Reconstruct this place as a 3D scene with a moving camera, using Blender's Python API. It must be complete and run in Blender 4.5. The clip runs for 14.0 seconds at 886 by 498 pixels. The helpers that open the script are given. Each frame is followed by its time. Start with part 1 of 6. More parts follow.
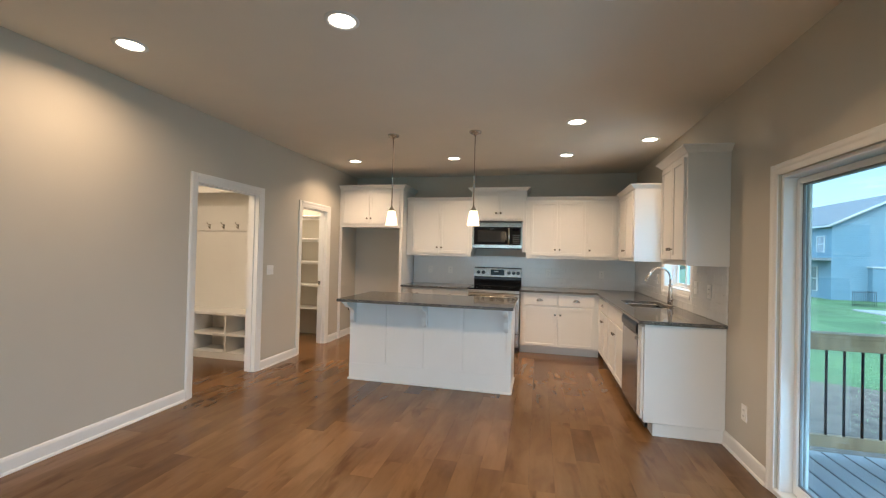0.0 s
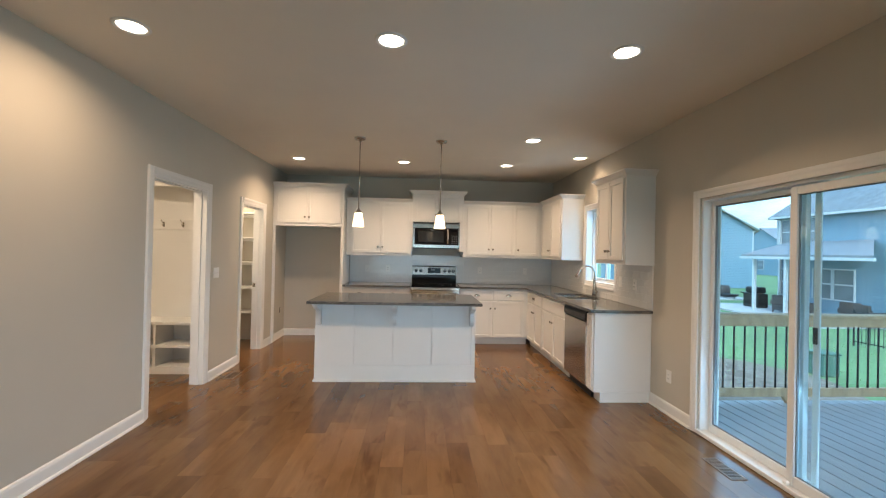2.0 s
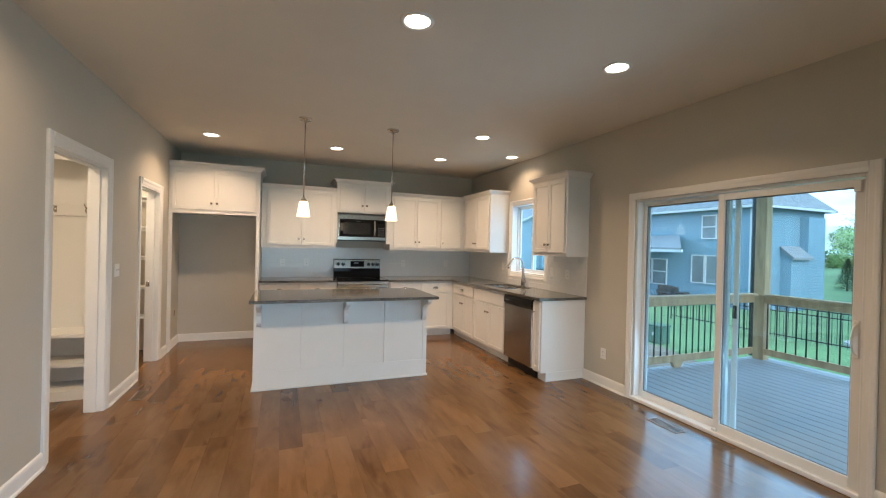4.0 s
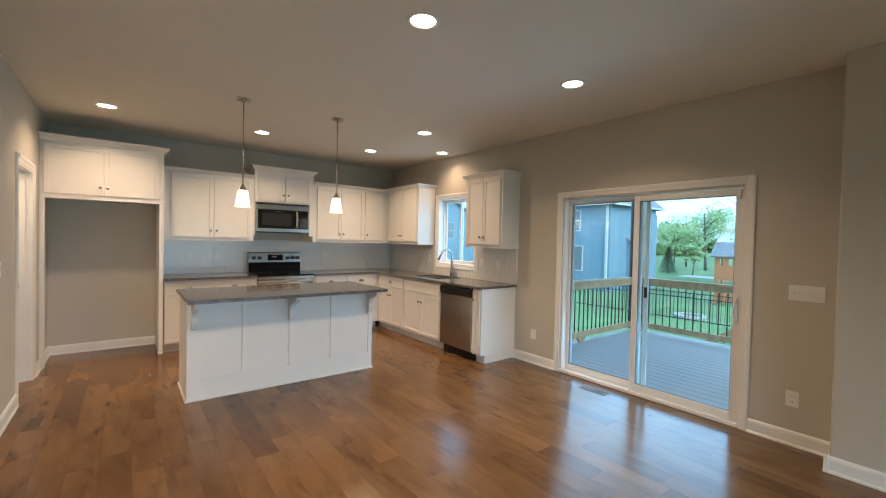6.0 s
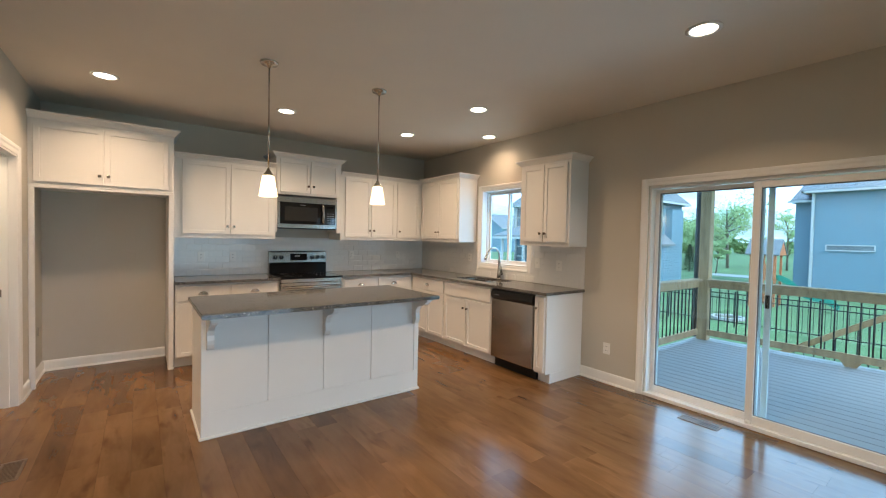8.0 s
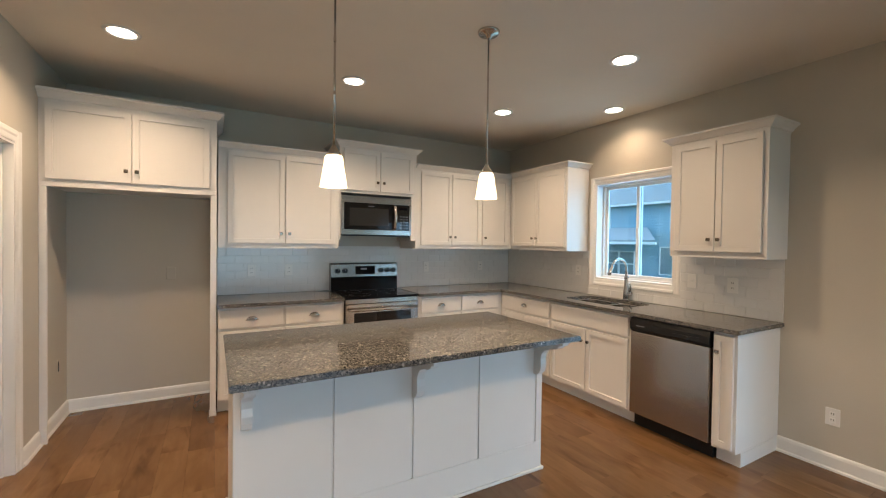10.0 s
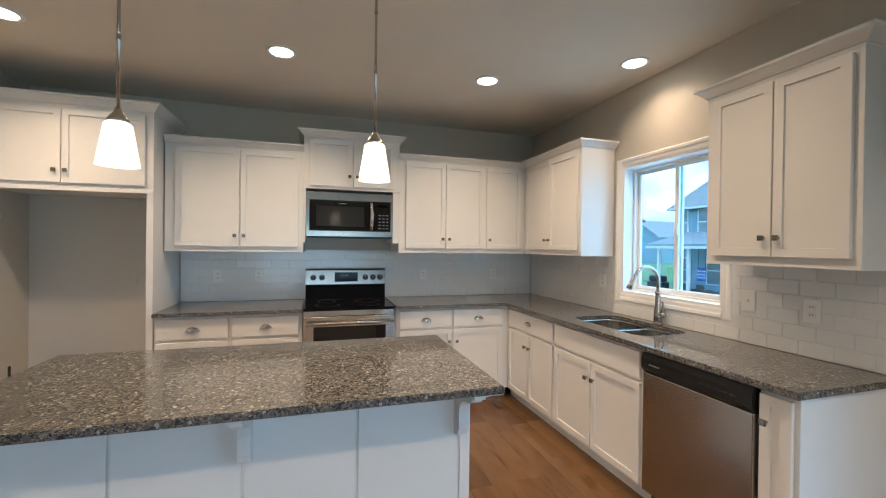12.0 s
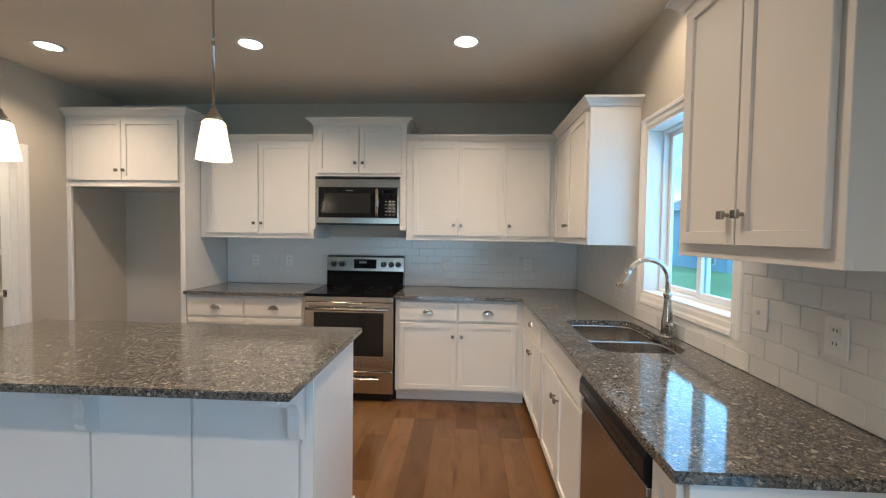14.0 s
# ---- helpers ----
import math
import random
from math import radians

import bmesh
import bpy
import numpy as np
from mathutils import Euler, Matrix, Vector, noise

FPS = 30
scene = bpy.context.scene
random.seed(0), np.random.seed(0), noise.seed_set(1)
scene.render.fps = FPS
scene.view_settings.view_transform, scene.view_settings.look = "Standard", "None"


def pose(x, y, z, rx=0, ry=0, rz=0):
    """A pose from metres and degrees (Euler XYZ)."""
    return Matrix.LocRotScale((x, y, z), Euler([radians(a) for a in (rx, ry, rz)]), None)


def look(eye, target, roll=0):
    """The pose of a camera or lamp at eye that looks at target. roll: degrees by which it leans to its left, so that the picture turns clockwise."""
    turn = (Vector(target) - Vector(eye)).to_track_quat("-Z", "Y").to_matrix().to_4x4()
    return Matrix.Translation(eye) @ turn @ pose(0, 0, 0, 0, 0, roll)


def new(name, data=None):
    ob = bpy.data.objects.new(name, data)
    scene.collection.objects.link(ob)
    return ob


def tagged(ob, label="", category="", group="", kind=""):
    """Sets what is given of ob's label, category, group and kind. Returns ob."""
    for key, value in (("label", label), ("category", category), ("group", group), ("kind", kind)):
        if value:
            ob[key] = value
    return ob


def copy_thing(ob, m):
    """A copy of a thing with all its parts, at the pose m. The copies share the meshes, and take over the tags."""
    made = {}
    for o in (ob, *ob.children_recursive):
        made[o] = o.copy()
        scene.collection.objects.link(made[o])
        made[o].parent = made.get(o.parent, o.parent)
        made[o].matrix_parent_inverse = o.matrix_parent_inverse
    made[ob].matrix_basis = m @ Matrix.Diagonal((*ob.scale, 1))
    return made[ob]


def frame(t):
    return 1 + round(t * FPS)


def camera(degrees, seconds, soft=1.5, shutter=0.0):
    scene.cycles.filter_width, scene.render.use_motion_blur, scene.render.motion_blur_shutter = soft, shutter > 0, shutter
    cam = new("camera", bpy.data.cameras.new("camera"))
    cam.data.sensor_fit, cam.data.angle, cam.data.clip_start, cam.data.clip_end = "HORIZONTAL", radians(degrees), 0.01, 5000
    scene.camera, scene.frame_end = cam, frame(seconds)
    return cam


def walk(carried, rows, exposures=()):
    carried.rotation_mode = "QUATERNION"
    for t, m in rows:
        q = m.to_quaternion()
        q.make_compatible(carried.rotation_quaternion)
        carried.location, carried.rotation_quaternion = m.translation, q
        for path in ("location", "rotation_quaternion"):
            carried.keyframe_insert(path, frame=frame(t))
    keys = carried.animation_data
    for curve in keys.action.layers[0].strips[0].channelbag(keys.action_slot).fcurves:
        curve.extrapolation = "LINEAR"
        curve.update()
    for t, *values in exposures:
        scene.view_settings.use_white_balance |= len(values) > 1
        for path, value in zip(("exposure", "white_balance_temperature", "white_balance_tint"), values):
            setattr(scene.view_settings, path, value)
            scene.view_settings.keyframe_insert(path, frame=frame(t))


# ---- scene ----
cam = camera(94.7, 14.0, 1.15)
PATH = [
    (0, (0.593, 0.646, 1.434), (0.136, 2.593, 1.455), 1.4),
    (0.5, (0.313, 0.606, 1.452), (0.023, 2.585, 1.473), 1.4),
    (1, (0.069, 0.582, 1.457), (-0.067, 2.577, 1.477), 1.5),
    (1.5, (-0.153, 0.431, 1.467), (-0.153, 2.431, 1.485), 1.5),
    (2, (-0.329, 0.28, 1.472), (-0.209, 2.277, 1.486), 1.3),
    (2.5, (-0.517, 0.275, 1.454), (-0.268, 2.259, 1.467), 1.3),
    (3, (-0.737, 0.333, 1.452), (-0.343, 2.294, 1.457), 1.3),
    (5.5, (-1.783, 0.737, 1.48), (-0.627, 2.368, 1.449), 1.4),
    (6, (-1.882, 0.766, 1.463), (-0.652, 2.343, 1.422), 1.3),
    (6.5, (-1.903, 0.82, 1.427), (-0.639, 2.369, 1.375), 1.3),
    (7, (-1.872, 1.001, 1.402), (-0.601, 2.543, 1.341), 1.3),
    (7.5, (-1.799, 1.304, 1.435), (-0.551, 2.865, 1.375), 1.3),
    (8, (-1.796, 1.656, 1.449), (-0.603, 3.261, 1.394), 1.2),
    (8.5, (-1.8, 2.029, 1.452), (-0.66, 3.671, 1.402), 1.2),
    (9, (-1.756, 2.401, 1.462), (-0.657, 4.071, 1.42), 1.2),
    (9.2, (-1.739, 2.525, 1.473), (-0.662, 4.21, 1.432), 1.1),
    (11.5, (-0.673, 3.194, 1.468), (0.045, 5.061, 1.451), 0.7),
    (12, (-0.321, 3.187, 1.46), (0.265, 5.099, 1.446), 0.7),
    (12.5, (0.024, 3.21, 1.446), (0.471, 5.159, 1.423), 0.7),
    (13, (0.353, 3.232, 1.443), (0.641, 5.211, 1.408), 0.8),
    (13.5, (0.67, 3.258, 1.436), (0.774, 5.255, 1.391), 0.8),
    (14, (0.926, 3.33, 1.448), (0.821, 5.326, 1.376), 0.8),
]
walk(cam, [(t, look(eye, target, roll)) for t, eye, target, roll in PATH], [(0.0, 1.02, 6420, 10), (5.3, 1.02, 6420, 10), (9.2, 0.97, 6420, 10), (11.4, 1.01, 5860, 8), (14.0, 0.90, 5740, 7)])

# ---------- light ----------
world = bpy.data.worlds.new("sky_world")
scene.world = world
world.use_nodes = True
wn = world.node_tree.nodes
sky = wn.new("ShaderNodeTexSky")
sky.sky_type = "NISHITA"
sky.sun_disc = False
sky.sun_elevation = radians(32)
sky.sun_rotation = radians(200)
sky.air_density, sky.dust_density, sky.ozone_density = 1.0, 2.5, 1.0
SKY = 0.15


def build_world():
    """Broken overcast: pale cloud over the clear sky."""
    nt = world.node_tree
    bg = wn["Background"]
    co = wn.new("ShaderNodeTexCoord")
    mp = wn.new("ShaderNodeMapping")
    mp.inputs["Scale"].default_value = (1.6, 1.6, 5.0)
    nz = wn.new("ShaderNodeTexNoise")
    nz.inputs["Scale"].default_value = 1.7
    nz.inputs["Detail"].default_value = 7
    nz.inputs["Roughness"].default_value = 0.55
    rp = wn.new("ShaderNodeValToRGB")
    rp.color_ramp.elements[0].position = 0.40
    rp.color_ramp.elements[1].position = 0.62
    mx = wn.new("ShaderNodeMix")
    mx.data_type = "RGBA"
    nt.links.new(co.outputs["Generated"], mp.inputs["Vector"])
    nt.links.new(mp.outputs["Vector"], nz.inputs["Vector"])
    nt.links.new(nz.outputs["Fac"], rp.inputs["Fac"])
    nt.links.new(rp.outputs["Color"], mx.inputs["Factor"])
    nt.links.new(sky.outputs["Color"], mx.inputs["A"])
    mx.inputs["B"].default_value = (9.5, 13.6, 18.4, 1)
    nt.links.new(mx.outputs["Result"], bg.inputs["Color"])
    bg.inputs["Strength"].default_value = SKY


build_world()


def lamp(name, kind, energy, colour, m, size=0.1, size_y=None, spread=None):
    data = bpy.data.lights.new(name, kind)
    data.energy, data.color = energy, colour
    if kind == "AREA":
        data.size = size
        data.shape = "DISK"
        if size_y:
            data.shape, data.size_y = "RECTANGLE", size_y
        if spread:
            data.spread = radians(spread)
    elif kind == "SUN":
        data.angle = radians(size)
    else:
        data.shadow_soft_size = size
    ob = new(name, data)
    ob.matrix_world = m
    return ob


WARM = (1.0, 0.70, 0.45)
DAY = (0.47, 0.75, 1.0)
lamp("sun", "SUN", 1.0, (1.0, 0.97, 0.93), look((0, 0, 20), (6, 16, 6)), 14)

# recessed can lights: x, y
CANS = [(-2.03, 6.11), (-0.565, 6.11), (0.915, 6.11), (1.757, 5.505), (0.924, 4.77), (-2.02, 2.745), (-0.521, 2.748), (0.935, 2.74)]
CAN_POWER = 8.6
PENDANTS = [(-1.015, 4.944), (-0.093, 4.944)]
CEIL = 2.74
for cx, cy in CANS:
    lamp("can_lamp", "AREA", CAN_POWER * (0.28 if cx > 1.5 else 0.74 if cy < 3 and cx > 0 else 0.86 if cy < 3 else 0.84 if cx < -2 else 0.60 if cy < 5 else 0.88), WARM, pose(cx, cy, CEIL - 0.012), 0.13, None, 160 if cy < 3 and cx < -2 else 132)
for px, py in PENDANTS:
    lamp("pendant_lamp", "POINT", 8.0, WARM, pose(px, py, 1.79), 0.03)
lamp("mudroom_lamp", "AREA", 17.0, (1.0, 0.79, 0.58), pose(-3.5, 3.5, 2.70), 0.25)
lamp("pantry_lamp", "AREA", 14.0, (1.0, 0.80, 0.58), pose(-3.3, 6.15, 2.70), 0.22)
# daylight in the patio door and sink window openings
lamp("patio_daylight", "AREA", 10.5, DAY, pose(2.028, 2.728, 1.0, 0, 76, 0), 1.8, 1.62, 150)
lamp("sink_window_daylight", "AREA", 4.0, DAY, pose(2.185, 5.5, 1.62, 0, 90, 0), 0.95, 0.85)
# added fill from an unseen rear opening, to brighten the island front
lamp("rear_fill_daylight", "AREA", 23.0, DAY, pose(-0.4, -3.02, 0.9, 60, 0, 0), 3.5, 1.4, 95)


# ---------- materials ----------
def mat(name, base=(0.8, 0.8, 0.8), rough=0.5, metal=0.0, vary=0.06, scale=8.0, bump=0.0, bump_scale=60.0, emit=None, strength=0.0, coat=0.0, stretch=(1, 1, 1), rough_vary=0.0):
    m = bpy.data.materials.new(name)
    m.use_nodes = True
    nt = m.node_tree
    n, ln = nt.nodes, nt.links
    b = n["Principled BSDF"]
    b.inputs["Base Color"].default_value = (*base, 1)
    b.inputs["Roughness"].default_value = rough
    b.inputs["Metallic"].default_value = metal
    b.inputs["Coat Weight"].default_value = coat
    b.inputs["Coat Roughness"].default_value = 0.12
    co = n.new("ShaderNodeTexCoord")
    mp = n.new("ShaderNodeMapping")
    mp.inputs["Scale"].default_value = stretch
    ln.new(co.outputs["Object"], mp.inputs["Vector"])
    if vary:
        nz = n.new("ShaderNodeTexNoise")
        nz.inputs["Scale"].default_value = scale
        nz.inputs["Detail"].default_value = 5
        ln.new(mp.outputs["Vector"], nz.inputs["Vector"])
        rp = n.new("ShaderNodeValToRGB")
        rp.color_ramp.elements[0].position, rp.color_ramp.elements[1].position = 0.3, 0.7
        rp.color_ramp.elements[0].color = (*[max(0, c * (1 - vary)) for c in base], 1)
        rp.color_ramp.elements[1].color = (*[min(1, c * (1 + vary)) for c in base], 1)
        ln.new(nz.outputs["Fac"], rp.inputs["Fac"])
        ln.new(rp.outputs["Color"], b.inputs["Base Color"])
        if rough_vary:
            mr = n.new("ShaderNodeMapRange")
            mr.inputs["To Min"].default_value = max(0.02, rough - rough_vary)
            mr.inputs["To Max"].default_value = rough + rough_vary
            ln.new(nz.outputs["Fac"], mr.inputs["Value"])
            ln.new(mr.outputs["Result"], b.inputs["Roughness"])
    if bump:
        nb = n.new("ShaderNodeTexNoise")
        nb.inputs["Scale"].default_value = bump_scale
        nb.inputs["Detail"].default_value = 3
        ln.new(mp.outputs["Vector"], nb.inputs["Vector"])
        bp = n.new("ShaderNodeBump")
        bp.inputs["Strength"].default_value = bump
        bp.inputs["Distance"].default_value = 0.002
        ln.new(nb.outputs["Fac"], bp.inputs["Height"])
        ln.new(bp.outputs["Normal"], b.inputs["Normal"])
    if emit:
        b.inputs["Emission Color"].default_value = (*emit, 1)
        b.inputs["Emission Strength"].default_value = strength
    return m


WALL = mat("wall_paint", (0.535, 0.50, 0.43), 0.55, vary=0.02, scale=1.5, bump=0.25, bump_scale=160)
CEILM = mat("ceiling_paint", (0.74, 0.68, 0.58), 0.9, vary=0.02, scale=2, bump=0.3, bump_scale=90)
TRIM = mat("trim_paint", (0.80, 0.79, 0.76), 0.32, vary=0.015, scale=3, bump=0.05, bump_scale=40)
CAB = mat("cabinet_paint", (0.75, 0.735, 0.70), 0.30, vary=0.015, scale=3, bump=0.06, bump_scale=35, rough_vary=0.04)
INNER = mat("white_melamine", (0.74, 0.72, 0.68), 0.45, vary=0.02, scale=4)
GROUT = mat("grout", (0.71, 0.705, 0.68), 0.85, vary=0.05, scale=60)
TILE = mat("glazed_tile", (0.745, 0.745, 0.73), 0.16, vary=0.02, scale=6, bump=0.04, bump_scale=9)
STEEL = mat("brushed_steel", (0.52, 0.49, 0.45), 0.22, 1.0, vary=0.05, scale=7, stretch=(30, 30, 1), rough_vary=0.03)
STEELV = mat("brushed_steel_door", (0.43, 0.415, 0.39), 0.24, 1.0, vary=0.03, scale=7, stretch=(40, 40, 1))
# darker copy of the range steel: a dimmer reflection put into the backguard's colour
STEELD = mat("darkened_steel", (0.31, 0.295, 0.27), 0.24, 1.0, vary=0.06, scale=7, stretch=(30, 30, 1))
NICKEL = mat("satin_nickel", (0.50, 0.47, 0.43), 0.22, 1.0, vary=0.03, scale=30)
KNOBM = mat("dark_nickel", (0.30, 0.27, 0.24), 0.25, 1.0, vary=0.05, scale=60)
CHROME = mat("polished_nickel", (0.58, 0.56, 0.53), 0.08, 1.0, vary=0.02, scale=20)
BLACKG = mat("black_glass", (0.008, 0.008, 0.009), 0.05, vary=0.1, scale=4)
BLACKG.node_tree.nodes["Principled BSDF"].inputs["IOR"].default_value = 1.2
DOORGLASS = mat("smoked_door_glass", (0.010, 0.010, 0.011), 0.035, vary=0.1, scale=4)
BLACKP = mat("black_plastic", (0.012, 0.012, 0.012), 0.28, vary=0.15, scale=40)
BLACKP.node_tree.nodes["Principled BSDF"].inputs["Specular IOR Level"].default_value = 0.3
# near-black for joint beds and for shade painted into recesses and the soffit
DARKV = mat("joint_and_shade_black", (0.015, 0.013, 0.012), 0.9, vary=0.1)
WHITEP = mat("white_plastic", (0.80, 0.79, 0.76), 0.28, vary=0.01)
VINYL = mat("white_vinyl", (0.80, 0.80, 0.78), 0.28, vary=0.015, scale=5)
BRONZE = mat("bronze_vent", (0.17, 0.115, 0.075), 0.4, 0.15, vary=0.15, scale=20)
GASKET = mat("grey_gasket", (0.20, 0.21, 0.22), 0.6, vary=0.05)
LED = mat("led_diffuser", (0.9, 0.88, 0.82), 0.5, vary=0, emit=(1.0, 0.86, 0.68), strength=7.0)
SHADE = mat("lit_opal_glass", (0.9, 0.87, 0.8), 0.25, vary=0, emit=(1.0, 0.80, 0.55), strength=1.0)


def let_light_through(m, share):
    """Opal glass: part of the lamp's light passes, scattered."""
    n, ln = m.node_tree.nodes, m.node_tree.links
    tl, mx = n.new("ShaderNodeBsdfTranslucent"), n.new("ShaderNodeMixShader")
    tl.inputs["Color"].default_value = (0.92, 0.87, 0.78, 1)
    mx.inputs["Fac"].default_value = share
    ln.new(n["Principled BSDF"].outputs[0], mx.inputs[1])
    ln.new(tl.outputs[0], mx.inputs[2])
    ln.new(mx.outputs[0], n["Material Output"].inputs["Surface"])


let_light_through(SHADE, 0.22)
DISPLAY = mat("display", (0.006, 0.006, 0.007), 0.12, vary=0)
DISPLAY.node_tree.nodes["Principled BSDF"].inputs["IOR"].default_value = 1.2
MESHG = mat("perforated_window", (0.028, 0.028, 0.028), 0.10, vary=0.3, scale=300)
LABELW = mat("label_white", (0.6, 0.6, 0.58), 0.4, vary=0)


def make_glass():
    m = bpy.data.materials.new("window_glass")
    m.use_nodes = True
    n, ln = m.node_tree.nodes, m.node_tree.links
    n.remove(n["Principled BSDF"])
    tr, gl, fr, mx = n.new("ShaderNodeBsdfTransparent"), n.new("ShaderNodeBsdfGlossy"), n.new("ShaderNodeLayerWeight"), n.new("ShaderNodeMixShader")
    tr.inputs["Color"].default_value = (0.79, 0.935, 1.0, 1)
    gl.inputs["Roughness"].default_value = 0.01
    fr.inputs["Blend"].default_value = 0.5
    pw, sc = n.new("ShaderNodeMath"), n.new("ShaderNodeMath")
    pw.operation, sc.operation = "POWER", "MULTIPLY_ADD"
    pw.inputs[1].default_value = 5.0
    sc.inputs[1].default_value, sc.inputs[2].default_value = 0.6, 0.05
    ln.new(fr.outputs["Facing"], pw.inputs[0])
    ln.new(pw.outputs[0], sc.inputs[0])
    ln.new(sc.outputs[0], mx.inputs["Fac"])
    ln.new(tr.outputs["BSDF"], mx.inputs[1])
    ln.new(gl.outputs["BSDF"], mx.inputs[2])
    ln.new(mx.outputs["Shader"], n["Material Output"].inputs["Surface"])
    return m


GLASS = make_glass()


def make_wood_floor():
    """Stained hickory planks: each plank its own tone, long grain, knots and mineral streaks."""
    m = bpy.data.materials.new("hickory_plank")
    m.use_nodes = True
    n, ln = m.node_tree.nodes, m.node_tree.links
    b = n["Principled BSDF"]
    oi, co, geo = n.new("ShaderNodeObjectInfo"), n.new("ShaderNodeTexCoord"), n.new("ShaderNodeNewGeometry")
    rnd = n.new("ShaderNodeMath")
    rnd.operation = "ADD"
    ln.new(oi.outputs["Random"], rnd.inputs[0])
    ln.new(geo.outputs["Random Per Island"], rnd.inputs[1])
    fr = n.new("ShaderNodeMath")
    fr.operation = "FRACT"
    ln.new(rnd.outputs[0], fr.inputs[0])
    off = n.new("ShaderNodeVectorMath")
    off.operation = "MULTIPLY_ADD"
    comb = n.new("ShaderNodeCombineXYZ")
    for k in range(3):
        ln.new(fr.outputs[0], comb.inputs[k])
    off.inputs[1].default_value = (31.0, 57.0, 13.0)
    ln.new(comb.outputs[0], off.inputs[0])
    mp = n.new("ShaderNodeMapping")
    mp.inputs["Scale"].default_value = (5.0, 0.6, 1.0)
    ln.new(co.outputs["Object"], off.inputs[2])
    ln.new(off.outputs[0], mp.inputs["Vector"])
    grain = n.new("ShaderNodeTexNoise")
    grain.inputs["Scale"].default_value = 3.0
    grain.inputs["Detail"].default_value = 8
    grain.inputs["Roughness"].default_value = 0.62
    grain.inputs["Distortion"].default_value = 0.8
    ln.new(mp.outputs["Vector"], grain.inputs["Vector"])
    tone = n.new("ShaderNodeValToRGB")
    el = tone.color_ramp.elements
    el[0].position, el[0].color = 0.0, (0.112, 0.056, 0.023, 1)
    el[1].position, el[1].color = 1.0, (0.200, 0.107, 0.045, 1)
    for p, c in ((0.10, (0.126, 0.064, 0.026, 1)), (0.22, (0.153, 0.080, 0.033, 1)), (0.75, (0.172, 0.091, 0.038, 1))):
        e = el.new(p)
        e.color = c
    ln.new(fr.outputs[0], tone.inputs["Fac"])
    gr = n.new("ShaderNodeValToRGB")
    gr.color_ramp.elements[0].position, gr.color_ramp.elements[0].color = 0.30, (0.90, 0.89, 0.87, 1)
    gr.color_ramp.elements[1].position, gr.color_ramp.elements[1].color = 0.62, (1.05, 1.05, 1.05, 1)
    ln.new(grain.outputs["Fac"], gr.inputs["Fac"])
    mul = n.new("ShaderNodeMix")
    mul.data_type, mul.blend_type = "RGBA", "MULTIPLY"
    mul.inputs["Factor"].default_value = 1.0
    ln.new(tone.outputs["Color"], mul.inputs["A"])
    ln.new(gr.outputs["Color"], mul.inputs["B"])
    # dark mineral streaks and knots
    mp2 = n.new("ShaderNodeMapping")
    mp2.inputs["Scale"].default_value = (5.0, 1.3, 1.0)
    ln.new(off.outputs[0], mp2.inputs["Vector"])
    st = n.new("ShaderNodeTexNoise")
    st.inputs["Scale"].default_value = 1.7
    st.inputs["Detail"].default_value = 3
    st.inputs["Distortion"].default_value = 0.4
    ln.new(mp2.outputs["Vector"], st.inputs["Vector"])
    sr = n.new("ShaderNodeValToRGB")
    sr.color_ramp.elements[0].position, sr.color_ramp.elements[0].color = 0.58, (1, 1, 1, 1)
    sr.color_ramp.elements[1].position, sr.color_ramp.elements[1].color = 0.76, (0.55, 0.48, 0.43, 1)
    ln.new(st.outputs["Fac"], sr.inputs["Fac"])
    mul2 = n.new("ShaderNodeMix")
    mul2.data_type, mul2.blend_type = "RGBA", "MULTIPLY"
    mul2.inputs["Factor"].default_value = 1.0
    ln.new(mul.outputs["Result"], mul2.inputs["A"])
    ln.new(sr.outputs["Color"], mul2.inputs["B"])
    # broad cloudy figure of the stain
    mp3 = n.new("ShaderNodeMapping")
    mp3.inputs["Scale"].default_value = (4.5, 1.6, 1.0)
    ln.new(off.outputs[0], mp3.inputs["Vector"])
    cl = n.new("ShaderNodeTexNoise")
    cl.inputs["Scale"].default_value, cl.inputs["Detail"].default_value, cl.inputs["Distortion"].default_value = 1.3, 4, 0.6
    ln.new(mp3.outputs["Vector"], cl.inputs["Vector"])
    cr = n.new("ShaderNodeValToRGB")
    cr.color_ramp.elements[0].position, cr.color_ramp.elements[0].color = 0.30, (0.76, 0.73, 0.70, 1)
    cr.color_ramp.elements[1].position, cr.color_ramp.elements[1].color = 0.60, (1.06, 1.06, 1.06, 1)
    ln.new(cl.outputs["Fac"], cr.inputs["Fac"])
    mul3 = n.new("ShaderNodeMix")
    mul3.data_type, mul3.blend_type = "RGBA", "MULTIPLY"
    mul3.inputs["Factor"].default_value = 1.0
    ln.new(mul2.outputs["Result"], mul3.inputs["A"])
    ln.new(cr.outputs["Color"], mul3.inputs["B"])
    ln.new(mul3.outputs["Result"], b.inputs["Base Color"])
    mr = n.new("ShaderNodeMapRange")
    mr.inputs["To Min"].default_value, mr.inputs["To Max"].default_value = 0.16, 0.205
    b.inputs["Specular IOR Level"].default_value = 0.36
    ln.new(grain.outputs["Fac"], mr.inputs["Value"])
    ln.new(mr.outputs["Result"], b.inputs["Roughness"])
    bp = n.new("ShaderNodeBump")
    bp.inputs["Strength"].default_value, bp.inputs["Distance"].default_value = 0.02, 0.001
    ln.new(cl.outputs["Fac"], bp.inputs["Height"])
    ln.new(bp.outputs["Normal"], b.inputs["Normal"])
    return m


PLANK = make_wood_floor()


